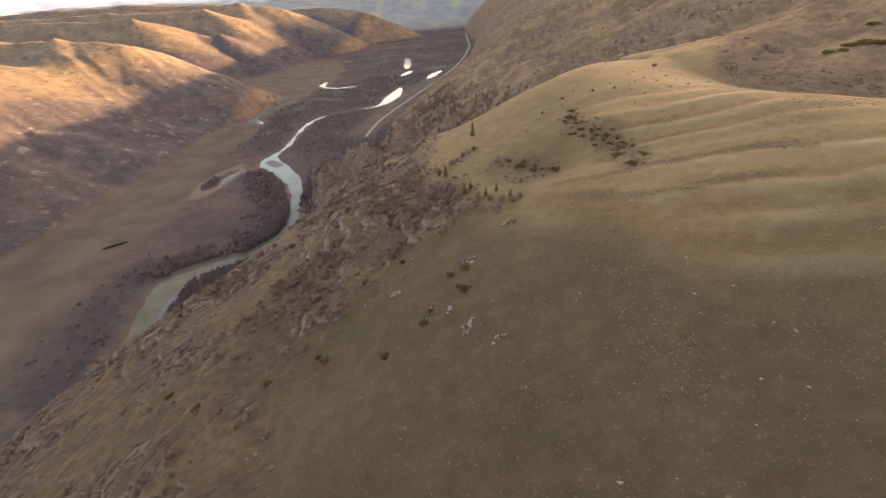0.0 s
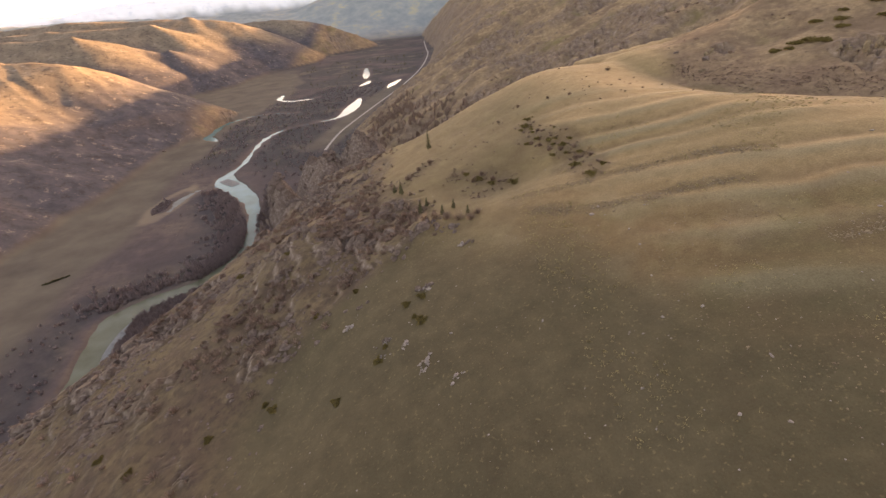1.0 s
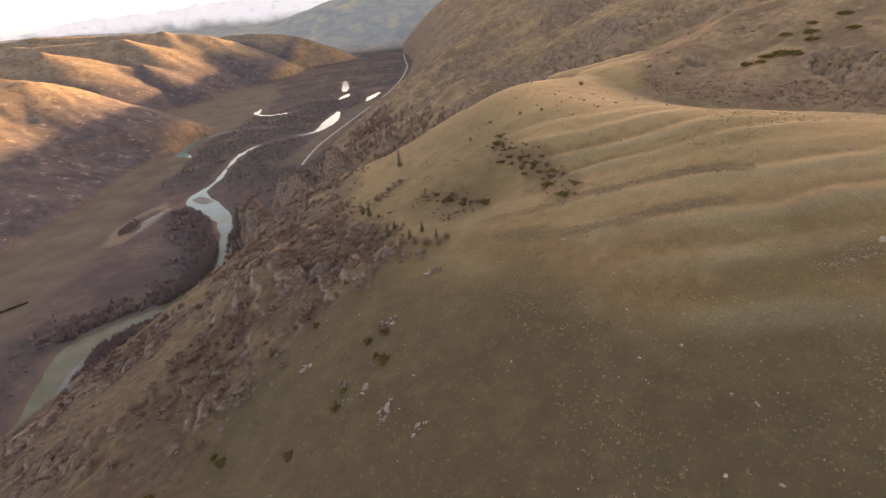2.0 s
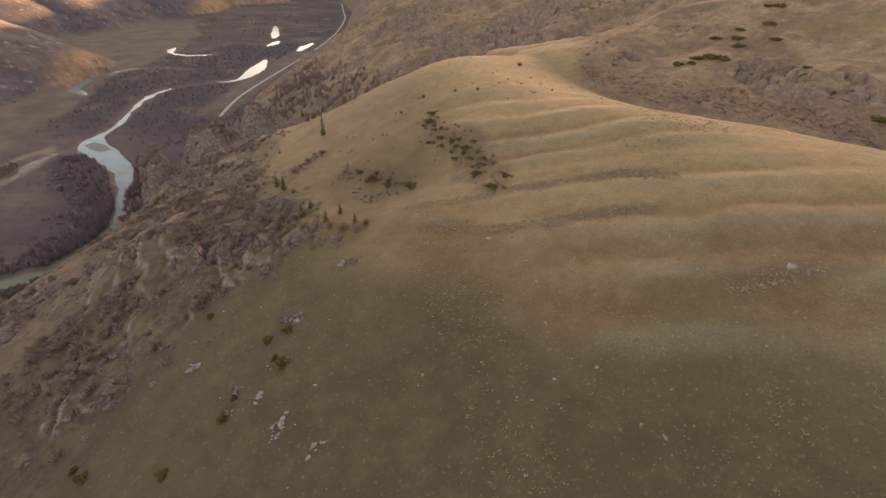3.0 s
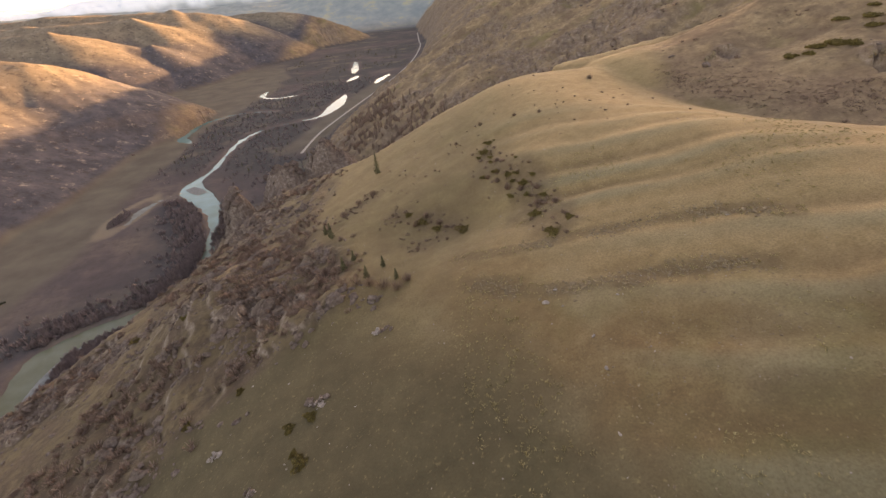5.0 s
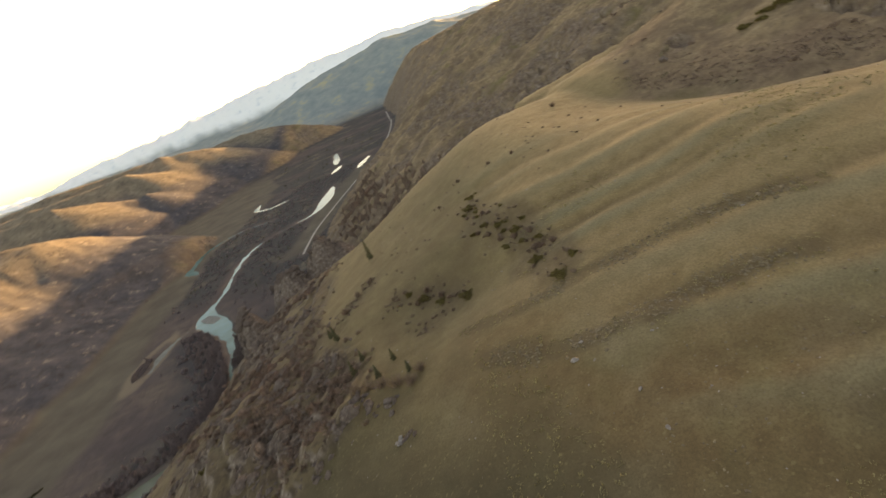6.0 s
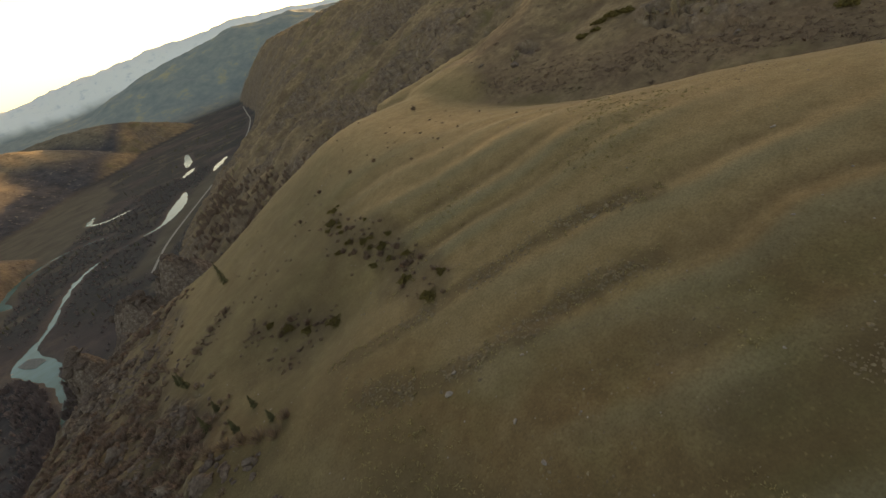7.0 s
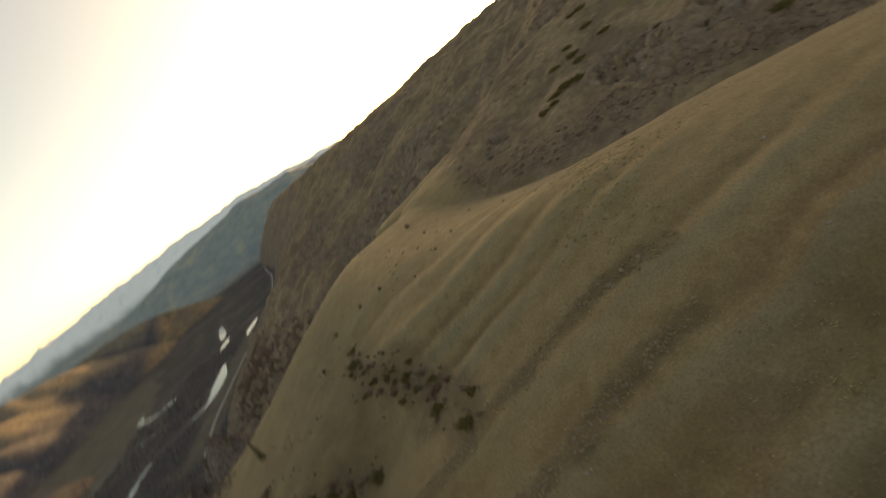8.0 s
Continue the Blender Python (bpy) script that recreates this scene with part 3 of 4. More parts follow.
def pale_field(x, y):
    edge = line(y, [(-400, -230), (500, -285), (760, -300), (1000, -300), (1350, -240), (1800, -300)])
    strip = smooth(12, -14, x - edge + 18 * vnoise(x, y, 70, 46)) * smooth(1900, 1600, y)
    road_side = smooth(36, 16, np.abs(x - line(y, [(680, -128), (1000, -52), (1200, 10), (1500, 80)]))) * smooth(690, 740, y) * smooth(1350, 1150, y)
    return np.maximum(strip, road_side)


# shallow places in the grass that brown brush fills
GULLY = curve_points([(66, 226), (67, 208), (71, 190), (72, 172), (73, 160)], 1.0)
HOLLOWS = [(20, 234), (12, 228), (40, 198), (47, 190), (30, 206), (36, 186)]


def brushy(x, y):
    near = away(x, y, GULLY, 20) / 8.0
    for cx, cy in HOLLOWS:
        near = np.minimum(near, np.hypot(x - cx, y - cy) / 6.5)
    return smooth(1.2, 0.25, near + 0.7 * fbm(x, y, 7, 3, 77))


# the sheet itself
def ground_sheet():
    cx, cy = 25.0, 5.0
    az = np.radians(np.concatenate([np.arange(-70, 86, 0.2), np.arange(86, 290, 3.0)]))
    r = np.concatenate([np.linspace(0.5, 38, 24), 40 * 1.0078 ** np.arange(0, 130), 109.5 * 1.0048 ** np.arange(1, 230), 330 * 1.0085 ** np.arange(1, 316)])
    r = np.append(r, [4880, 4920])
    A, R = np.meshgrid(az, r)
    x, y = cx + R * np.sin(A), cy + R * np.cos(A)
    z, kinds = land(x, y)
    nr, na = x.shape
    me = bpy.data.meshes.new("ground")
    me.vertices.add(nr * na)
    me.vertices.foreach_set("co", np.stack([x, y, z], -1).astype(np.float32).ravel())
    i, j = np.meshgrid(np.arange(nr - 1), np.arange(na), indexing="ij")
    k = (j + 1) % na
    quads = np.stack([i * na + j, (i + 1) * na + j, (i + 1) * na + k, i * na + k], -1).reshape(-1, 4)[:, ::-1]
    n = len(quads)
    me.loops.add(n * 4)
    me.loops.foreach_set("vertex_index", quads.ravel().astype(np.int32))
    me.polygons.add(n)
    me.polygons.foreach_set("loop_start", np.arange(0, n * 4, 4, dtype=np.int32))
    me.polygons.foreach_set("use_smooth", (np.maximum(kinds["crag"], kinds["stony"]).ravel()[quads[:, 0]] < 0.4))
    me.update(calc_edges=True)
    gz_r = np.gradient(z, axis=0) / np.maximum(np.gradient(R, axis=0), 1e-3)
    gz_a = np.gradient(z, axis=1) / np.maximum(R * np.gradient(A, axis=1), 1e-3)
    steep = smooth(0.55, 1.1, np.hypot(gz_r, gz_a))
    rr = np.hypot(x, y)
    woods = fbm(x, y, 130, 4, 33)
    forest = woodland(x, y, kinds)
    pale = kinds["flat"] * pale_field(x, y)
    # painted glare on the upper dry grass, and the dimmer foreground below it
    straw_glare = kinds["spur"] * smooth(-14, 30, y - line(x, [(-60, 210), (20, 190), (60, 140), (120, 95), (200, 60)]) + 16 * fbm(x, y, 34, 3, 49)) * (0.3 + 0.7 * smooth(40, 85, x - 0.25 * (y - 190) + 8 * fbm(x, y, 30, 2, 48)))
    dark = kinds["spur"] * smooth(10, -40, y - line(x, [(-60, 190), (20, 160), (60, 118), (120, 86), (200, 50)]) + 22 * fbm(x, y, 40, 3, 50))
    band = kinds["spur"] * np.maximum(near_line(x, y, BAND_UPPER, 3.0), np.maximum(near_line(x, y, BAND_LOWER, 3.5), 0.7 * near_line(x, y, BAND_RIGHT, 3.5)))
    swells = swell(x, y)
    ring = bump(x, y, -276, 560, 17, 52, -8) + 0.12 * fbm(x, y, 20, 2, 74)
    dip = smooth(22, 4, away(x - 7, y, curve_points(DIP, 3.0), 40) + 9 * fbm(x, y, 18, 4, 45))
    # the western heights' gold mask: dry grass with sunlight painted in
    values = dict(dip=dip, stony=np.maximum(kinds["stony"], hill_scar(x, y)), pillow=kinds["spur"] * smooth(0.0, 0.6, swells), furrow=kinds["spur"] * smooth(-0.05, -0.6, swells), spur=kinds["spur"], crag=smooth(0.08, 0.5, kinds["crag"]), olive=kinds["spur"] * smooth(78, 40, x - 0.25 * (y - 190) + 12 * fbm(x, y, 30, 3, 48)), flat=kinds["flat"], forest=forest, steep=steep, pale=pale, band=band, straw_glare=straw_glare, dark=dark, sun_gold=smooth(-130, -70, z + 45 * woods) * smooth(0, 40, foot_depth(x, y)), bare=kinds["bare"], brush=kinds["spur"] * brushy(x, y), far=smooth(2600, 3000, rr), west=smooth(-40, 10, foot_depth(x, y)),
                  bank=kinds["flat"] * np.maximum(smooth(4, 1, kinds["wet"]) * 0.22, 0.75 * smooth(0.2, 0.38, ring) * smooth(0.72, 0.5, ring)), snow=smooth(-30, 70, z + 40 * woods) * smooth(3900, 4100, rr))
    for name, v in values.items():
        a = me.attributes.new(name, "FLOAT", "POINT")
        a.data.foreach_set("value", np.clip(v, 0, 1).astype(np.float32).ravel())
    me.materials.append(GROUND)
    return tagged(new("ground", me), "brown grassy mountain spur, river valley and hills around it", "ground", kind="structure")


ground = ground_sheet()


def ribbon(name, rows, width, z, material, label, category, lift=None):
    pts = curve_points(rows, 5.0)
    bm = bmesh.new()
    prev = None
    for k, p in enumerate(pts):
        d = pts[min(k + 1, len(pts) - 1)][:2] - pts[max(k - 1, 0)][:2]
        nx, ny = -d[1] / np.hypot(*d), d[0] / np.hypot(*d)
        half = (p[2] if width is None else width) / 2 + (5.0 if width is None else 0)
        zz = z if lift is None else lift(p[0], p[1])
        ring = [bm.verts.new((p[0] + s * half * nx, p[1] + s * half * ny, zz)) for s in (-1, -0.33, 0.33, 1)]
        if prev:
            for a in range(3):
                bm.faces.new((prev[a + 1], prev[a], ring[a], ring[a + 1]))
        prev = ring
    me = bpy.data.meshes.new(name)
    bm.to_mesh(me)
    bm.free()
    me.materials.append(material)
    return tagged(new(name, me), label, category, kind="structure")


WATER_Z = FLOOR - 0.9
# grey gravel, also standing in for sky reflected by the shallows
GRAVEL_BAR = [(-203, 262, 1), (-206, 282, 4), (-204, 306, 5), (-194, 326, 3), (-180, 336, 1)]
ribbon("river", RIVER, None, WATER_Z, WATER, "pale green winding river on the valley floor", "river")
ribbon("oxbow_lake", OXBOW, None, WATER_Z + 0.01, DULL_WATER, "narrow curved oxbow lake in the brown meadow", "lake")
ribbon("side_stream", SIDE_STREAM, None, WATER_Z + 0.02, WATER, "side stream with a widened pool", "stream")
ribbon("pond", WEST_POND, None, WATER_Z + 0.03, WATER, "small pond beside a pale field", "pond")
ribbon("pond", MID_POND, None, WATER_Z + 0.05, WATER, "small bright pond on the dark valley floor", "pond")
ribbon("pond", FAR_POND, None, WATER_Z + 0.06, WATER, "long bright pond far up the valley", "pond")
ribbon("gravel_bar", GRAVEL_BAR, None, WATER_Z + 0.25, GRAVEL, "pale grey gravel bar and shallows beside the river", "gravel bar")
ribbon("gravel_bar", [(-234, 626, 1), (-222, 613, 5), (-210, 600, 1)], None, WATER_Z + 0.27, GRAVEL, "small grey gravel island in the wide river bend", "gravel bar")
ribbon("pond", EAST_POND, None, WATER_Z + 0.04, WATER, "bright pond beside the road", "pond")
ribbon("road", ROAD, 4.2, 0, ROADWAY, "pale road along the foot of the mountain", "road", lift=lambda a, b: FLOOR + 2.4)

# ---- things: helpers ----
def part(name, me, material, parent=None, label=""):
    """Links a mesh as one object, under a thing where a parent is given."""
    if not me.materials:
        me.materials.append(material)
    ob = new(name, me)
    if parent:
        ob.parent = parent
    return tagged(ob, label)


def mesh_of(name, verts, faces):
    """A mesh from an array of points and an array of faces with one count of corners."""
    verts, faces = np.asarray(verts, np.float32), np.asarray(faces, np.int32)
    me = bpy.data.meshes.new(name)
    n, c = faces.shape
    me.vertices.add(len(verts))
    me.vertices.foreach_set("co", verts.ravel())
    me.loops.add(n * c)
    me.loops.foreach_set("vertex_index", faces.ravel())
    me.polygons.add(n)
    me.polygons.foreach_set("loop_start", np.arange(0, n * c, c, dtype=np.int32))
    me.polygons.foreach_set("use_smooth", np.zeros(n, bool))
    me.update(calc_edges=True)
    return me


def many(verts, faces, xs, ys, zs, sizes, turns, squash=None):
    """Copies of one set of points at many places, joined."""
    v = np.asarray(verts, float)
    f = np.asarray(faces, int)
    n = len(xs)
    c, s = np.cos(turns)[:, None], np.sin(turns)[:, None]
    q = np.ones(n) if squash is None else squash
    px = (v[None, :, 0] * c - v[None, :, 1] * s) * sizes[:, None] + np.asarray(xs)[:, None]
    py = (v[None, :, 0] * s + v[None, :, 1] * c) * sizes[:, None] + np.asarray(ys)[:, None]
    pz = v[None, :, 2] * (sizes * q)[:, None] + np.asarray(zs)[:, None]
    pts = np.stack([px, py, pz], -1).reshape(-1, 3)
    return pts, (f[None] + (np.arange(n) * len(v))[:, None, None]).reshape(-1, f.shape[1])


def joined(sets):
    base, vs, fs = 0, [], []
    for v, f in sets:
        vs.append(v)
        fs.append(f + base)
        base += len(v)
    return np.concatenate(vs), np.concatenate(fs)


def rock_shape(seed, detail, flat=0.7, cuts=9):
    """Points and triangles of an angular rock about 1 m across the half."""
    rng = random.Random(seed)
    bm = bmesh.new()
    bmesh.ops.create_icosphere(bm, subdivisions=detail, radius=1.0)
    planes = []
    for _ in range(cuts):
        d = Vector((rng.uniform(-1, 1), rng.uniform(-1, 1), rng.uniform(-0.5, 1))).normalized()
        planes.append((d, rng.uniform(0.36, 0.8)))
    for v in bm.verts:
        p = v.co * (1 + 0.25 * noise.noise(v.co * 1.3 + Vector((seed * 3.1, 0, 0))))
        for d, lim in planes:
            over = p.dot(d) - lim
            if over > 0:
                p = p - d * over * 0.92
        p = p + v.co * 0.13 * noise.noise(v.co * 4 + Vector((0, seed, 0)))
        v.co = Vector((p.x * 1.4, p.y * 0.95, p.z * flat))
    bm.verts.ensure_lookup_table()
    verts = np.array([v.co for v in bm.verts])
    faces = np.array([[v.index for v in f.verts] for f in bm.faces])
    bm.free()
    return verts, faces


def twig_shape(seed, count, spread, height, width):
    """Leafless twigs that fan up from one root: thin upright slips."""
    rng = np.random.RandomState(seed)
    vs, fs = [], []
    for k in range(count):
        a, out = rng.uniform(0, 2 * math.pi), spread * math.sqrt(rng.uniform(0, 1))
        top = height * (1.05 - 0.45 * (out / spread) ** 2) * rng.uniform(0.55, 1)
        root = np.array([0.45 * out * math.cos(a) + rng.normal(0, 0.08), 0.45 * out * math.sin(a) + rng.normal(0, 0.08), -0.1])
        tip = np.array([out * math.cos(a), out * math.sin(a), top])
        side = np.array([math.cos(a + 1.57 + rng.normal(0, 0.8)), math.sin(a + 1.57 + rng.normal(0, 0.8)), 0]) * width
        b = len(vs)
        mid = root + (tip - root) * 0.6 + rng.normal(0, 0.06, 3)
        vs += [root - side * 0.6, root + side * 0.6, mid + side, mid - side, tip + side * 0.3, tip - side * 0.3]
        fs += [[b, b + 1, b + 2, b + 3], [b + 3, b + 2, b + 4, b + 5]]
    return np.array(vs), np.array(fs)


def clump_shape(seed, count, rx, rz, leaf):
    """A low evergreen mound: many small slips turned every way, on and in an uneven mound."""
    rng = np.random.RandomState(seed)
    vs, fs = [], []
    for k in range(count):
        d = rng.normal(0, 1, 3)
        d /= np.linalg.norm(d)
        d[2] = abs(d[2])
        r = rng.uniform(0.55, 1.0) * (1 + 0.28 * math.sin(3 * math.atan2(d[1], d[0]) + seed) + 0.15 * math.sin(5 * math.atan2(d[1], d[0])))
        p = np.array([d[0] * rx * r, d[1] * rx * r, d[2] * rz * r])
        u, w = rng.normal(0, 1, 3), rng.normal(0, 1, 3)
        u *= leaf / np.linalg.norm(u)
        w = np.cross(u, w)
        w *= 0.6 * leaf / np.linalg.norm(w)
        b = len(vs)
        vs += [p - u - w, p + u - 0.4 * w, p + u * 1.2 + 0.5 * w, p - u * 0.6 + w]
        fs.append([b, b + 1, b + 2, b + 3])
    return np.array(vs), np.array(fs)


def ground_at(x, y):
    return land(np.asarray(x, float), np.asarray(y, float))[0]


# ---- conifers on the spur ----
def conifer_crown(seed, height, radius):
    rng = np.random.RandomState(seed)
    vs, fs = [], []
    z = 0.09 * height
    while z < height * 0.985:
        left = 1 - z / height
        for k in range(7):
            a = rng.uniform(0, 2 * math.pi)
            long = radius * (left ** 0.8) * rng.uniform(0.6, 1.1) + 0.12
            d, side = np.array([math.cos(a), math.sin(a), 0]), np.array([-math.sin(a), math.cos(a), 0])
            for step in range(3):
                t0, t1 = step / 3, (step + 1) / 3
                p0 = d * long * t0 + np.array([0, 0, z - 0.35 * long * t0 ** 1.4])
                p1 = d * long * t1 + np.array([0, 0, z - 0.35 * long * t1 ** 1.4])
                w0, w1 = side * 0.24 * long * (1.1 - t0) + 0.05 * side, side * 0.24 * long * (1.05 - t1)
                drop = np.array([0, 0, -0.16 * long * rng.uniform(0.4, 1)])
                b = len(vs)
                vs += [p0 - w0 + drop, p0, p1, p1 - w1 + drop, p0 + w0 + drop, p1 + w1 + drop]
                fs += [[b, b + 1, b + 2, b + 3], [b + 1, b + 4, b + 5, b + 2]]
        z += 0.035 * height * rng.uniform(0.7, 1.2)
    return np.array(vs), np.array(fs)


def trunk_mesh(name, height, radius):
    bm = bmesh.new()
    bmesh.ops.create_cone(bm, cap_ends=True, segments=8, radius1=radius, radius2=radius * 0.12, depth=height)
    for v in bm.verts:
        v.co += Vector((0.03 * height * noise.noise(v.co * 0.4), 0.03 * height * noise.noise(v.co * 0.4 + Vector((7, 0, 0))), height / 2 - 0.3))
    me = bpy.data.meshes.new(name)
    bm.to_mesh(me)
    bm.free()
    return me


def conifer(seed, height, radius, x, y, label):
    root = tagged(new("conifer"), label, "tree", "conifers on the spur")
    root.empty_display_size = 1.0
    part("trunk", trunk_mesh("trunk", height * 0.98, 0.018 * height + 0.05), BARK, root)
    part("crown", mesh_of("crown", *conifer_crown(seed, height, radius)), NEEDLE, root)
    root.location = (x, y, float(ground_at([x], [y])[0]))
    root.rotation_euler = (0, 0, seed * 1.3)
    return root


CONIFERS = [(22, 262, 11.5, 1.9), (4, 211, 7.0, 1.4), (11, 182, 5.6, 1.3), (24, 177, 4.2, 1.0), (19, 172, 4.4, 1.1), (28, 166, 3.6, 0.9), (14, 187, 4.2, 1.1), (1, 217, 4.6, 1.1)]
for k, (x, y, h, r) in enumerate(CONIFERS):
    conifer(k + 3, h, r, x, y, "tall dark green conifer alone on the grass" if k == 0 else "small dark green conifer among rocks and bare shrubs")


# ---- low evergreen bushes ----
def stems_mesh(seed, count, reach, rise, radius):
    """Woody stems that spread from one root, each a bent tapering rod with five sides."""
    rng = np.random.RandomState(seed)
    vs, fs = [], []
    for k in range(count):
        a = rng.uniform(0, 2 * math.pi)
        d, long = np.array([math.cos(a), math.sin(a), 0]), reach * rng.uniform(0.55, 1.0)
        for j in range(4):
            t = j / 3
            mid = d * long * t + np.array([0, 0, rise * rng.uniform(0.8, 1.1) * t ** 0.7 - 0.15])
            for c in range(5):
                q = c * 2 * math.pi / 5
                vs.append(mid + radius * (1 - 0.75 * t) * np.array([-d[1] * math.cos(q), d[0] * math.cos(q), math.sin(q)]))
        b = len(vs) - 20
        fs += [[b + j * 5 + c, b + j * 5 + (c + 1) % 5, b + j * 5 + 5 + (c + 1) % 5, b + j * 5 + 5 + c] for j in range(3) for c in range(5)]
    return mesh_of("rootstock", vs, fs)


def juniper(seed, x, y, size, rise=0.42, leaf=0.17, label="low dark green juniper bush on dry grass"):
    bush = tagged(new("juniper_bush"), label, "bush", "juniper bushes")
    part("foliage", mesh_of("foliage", *clump_shape(seed, 900, size, size * rise, leaf)), JUNIPER, bush)
    part("rootstock", stems_mesh(seed, 6, size * 0.8, size * rise * 0.6, 0.05 + 0.015 * size), BARK, bush, "grey-brown woody stems")
    bush.location = (x, y, float(ground_at([x], [y])[0]) - 0.1)
    return bush


JUNIPERS = [(7, 127, 1.6), (2, 126, 1.5), (6, 116, 2.2), (4, 119, 1.0), (-7, 108, 1.7), (66, 222, 2.6), (69, 229, 2.0), (51, 186, 2.8), (71, 157, 2.4), (69, 197, 1.7),
            (72, 188, 2.0), (70, 170, 2.0), (-47, 190, 1.6), (-15, 159, 1.5), (-15, 145, 1.3), (-74, 200, 1.8), (-29, 141, 1.3), (38, 199, 2.4), (-40, 111, 1.8), (-19, 101, 1.6),
            (-59, 108, 1.5), (-43, 114, 1.2), (-82, 105, 1.6), (-97, 115, 1.7), (62, 205, 1.4), (75, 178, 1.3), (43, 193, 1.8), (34, 205, 1.5), (-5, 112, 1.0)]
for k, (x, y, s) in enumerate(JUNIPERS):
    juniper(100 + k, x, y, s)

# ---- rock outcrops and boulders ----
ROCKS = [rock_shape(200 + k, 3, 0.6 + 0.12 * (k % 4), 15) for k in range(6)]
SMALL = [rock_shape(230 + k, 2, 0.6 + 0.1 * (k % 3), 7) for k in range(5)]
CHIP = [rock_shape(250 + k, 1, 0.6, 5) for k in range(4)]
BOULDERS = [mesh_of("boulder", v, f) for v, f in SMALL]
for me in BOULDERS:
    me.materials.append(ROCK)
PALE_BOULDERS = [me.copy() for me in BOULDERS]
for me in PALE_BOULDERS:
    me.materials.clear()
    me.materials.append(PALE_ROCK)


def outcrop(seed, x, y, size, count, label, material=None):
    """Blocks that break out of the slope together: one thing, each block a part."""
    rng = np.random.RandomState(seed)
    count = int(count * 1.8)
    root = tagged(new("rock_outcrop"), label, "rock", "rock outcrops")
    z0 = float(ground_at([x], [y])[0])
    root.location = (x, y, z0)
    xs, ys = x + rng.normal(0, size * 0.75, count), y + rng.normal(0, size * 0.5, count)
    zs = ground_at(xs, ys)
    for k in range(count):
        s = size * min(0.62, 0.14 + rng.gamma(1.6, 0.12))
        v, f = ROCKS[rng.randint(6)]
        pv, pf = many(v, f, np.array([xs[k] - x]), np.array([ys[k] - y]), np.array([zs[k] - z0 + 0.14 * s]), np.array([s]), np.array([0.7 + rng.normal(0, 0.35)]), np.array([rng.uniform(0.9, 2.2)]))
        part("block", mesh_of("block", pv, pf), material or ROCK, root)
    return root


OUTCROPS = [(12, 163, 3.6, 8), (19, 158, 3.0, 7), (-26, 172, 3.4, 6), (-11, 174, 3.0, 6), (-53, 228, 4.0, 8), (-1, 154, 2.6, 6), (-54, 144, 3.2, 6), (-47, 177, 3.2, 6), (-39, 130, 2.8, 6),
            (-64, 173, 3.0, 6), (-41, 146, 2.6, 5), (8, 131, 1.6, 6), (24, 145, 1.3, 4), (-40, 200, 4.2, 8), (-20, 205, 3.6, 7), (-58, 205, 3.6, 6), (-30, 225, 3.6, 7), (-8, 196, 3.0, 6),
            (-45, 250, 4.0, 8), (-30, 275, 3.6, 6), (-70, 190, 3.2, 6), (-85, 195, 3.4, 6), (-100, 180, 3.6, 6), (-125, 150, 3.6, 6), (-140, 120, 3.4, 6), (-20, 300, 3.0, 6), (-100, 140, 2.6, 5)]
OUTCROPS += [(-57, 145, 2.2, 5), (-47, 145, 2.0, 5), (-38, 130, 2.2, 5), (-48, 176, 2.4, 6), (-24, 170, 2.6, 6), (-21, 185, 2.2, 5), (0, 152, 2.0, 5), (6, 160, 2.8, 7), (-50, 229, 4.2, 8), (-19, 263, 3.6, 8),
             (-46, 280, 3.8, 8), (-5, 114, 1.3, 5), (-37, 162, 1.8, 5), (-63, 164, 2.2, 5), (-46, 158, 1.8, 5), (-26, 140, 1.7, 5), (-13, 135, 1.5, 4), (-69, 206, 3.2, 7), (-21, 220, 3.2, 7), (3, 196, 2.4, 5), (-82, 203, 3.0, 7)]
for k, (x, y, s, n) in enumerate(OUTCROPS):
    outcrop(300 + k, x, y, s, n, "weathered grey-brown rock outcrop among bare shrubs" if s > 2 else "small grey rock outcrop in dry grass")
for k, (x, y, s) in enumerate([(9.3, 129.6, 1.3), (5.8, 99.3, 1.3), (5.0, 97.3, 1.0), (-4.9, 113.6, 1.1), (-6.3, 108.5, 1.2), (12.5, 91.9, 0.9), (1.0, 109.5, 0.9), (21.8, 145.2, 1.2), (-17.1, 128.0, 1.3)]):
    outcrop(340 + k, x, y, s, 7, "cluster of pale grey rocks in dry grass", PALE_ROCK)
for k, (x, y, s, n) in enumerate([(-113, 432, 9, 9), (-65, 446, 8, 8), (-88, 498, 8, 7), (-50, 350, 6, 8), (-86, 376, 7, 7), (-30, 458, 7, 7)]):
    outcrop(360 + k, x, y, s, n, "steep brown crag above the river")


def boulder(meshes, rng, x, y, z, size, label, group):
    ob = new("boulder", meshes[rng.randint(len(meshes))])
    ob.location = (x, y, z + 0.12 * size)
    ob.rotation_euler = (rng.uniform(-0.3, 0.3), rng.uniform(-0.3, 0.3), rng.uniform(0, 6.3))
    ob.scale = (size, size * rng.uniform(0.7, 1.1), size * rng.uniform(0.7, 1.2))
    return tagged(ob, label, "rock", group)


rng = np.random.RandomState(7)
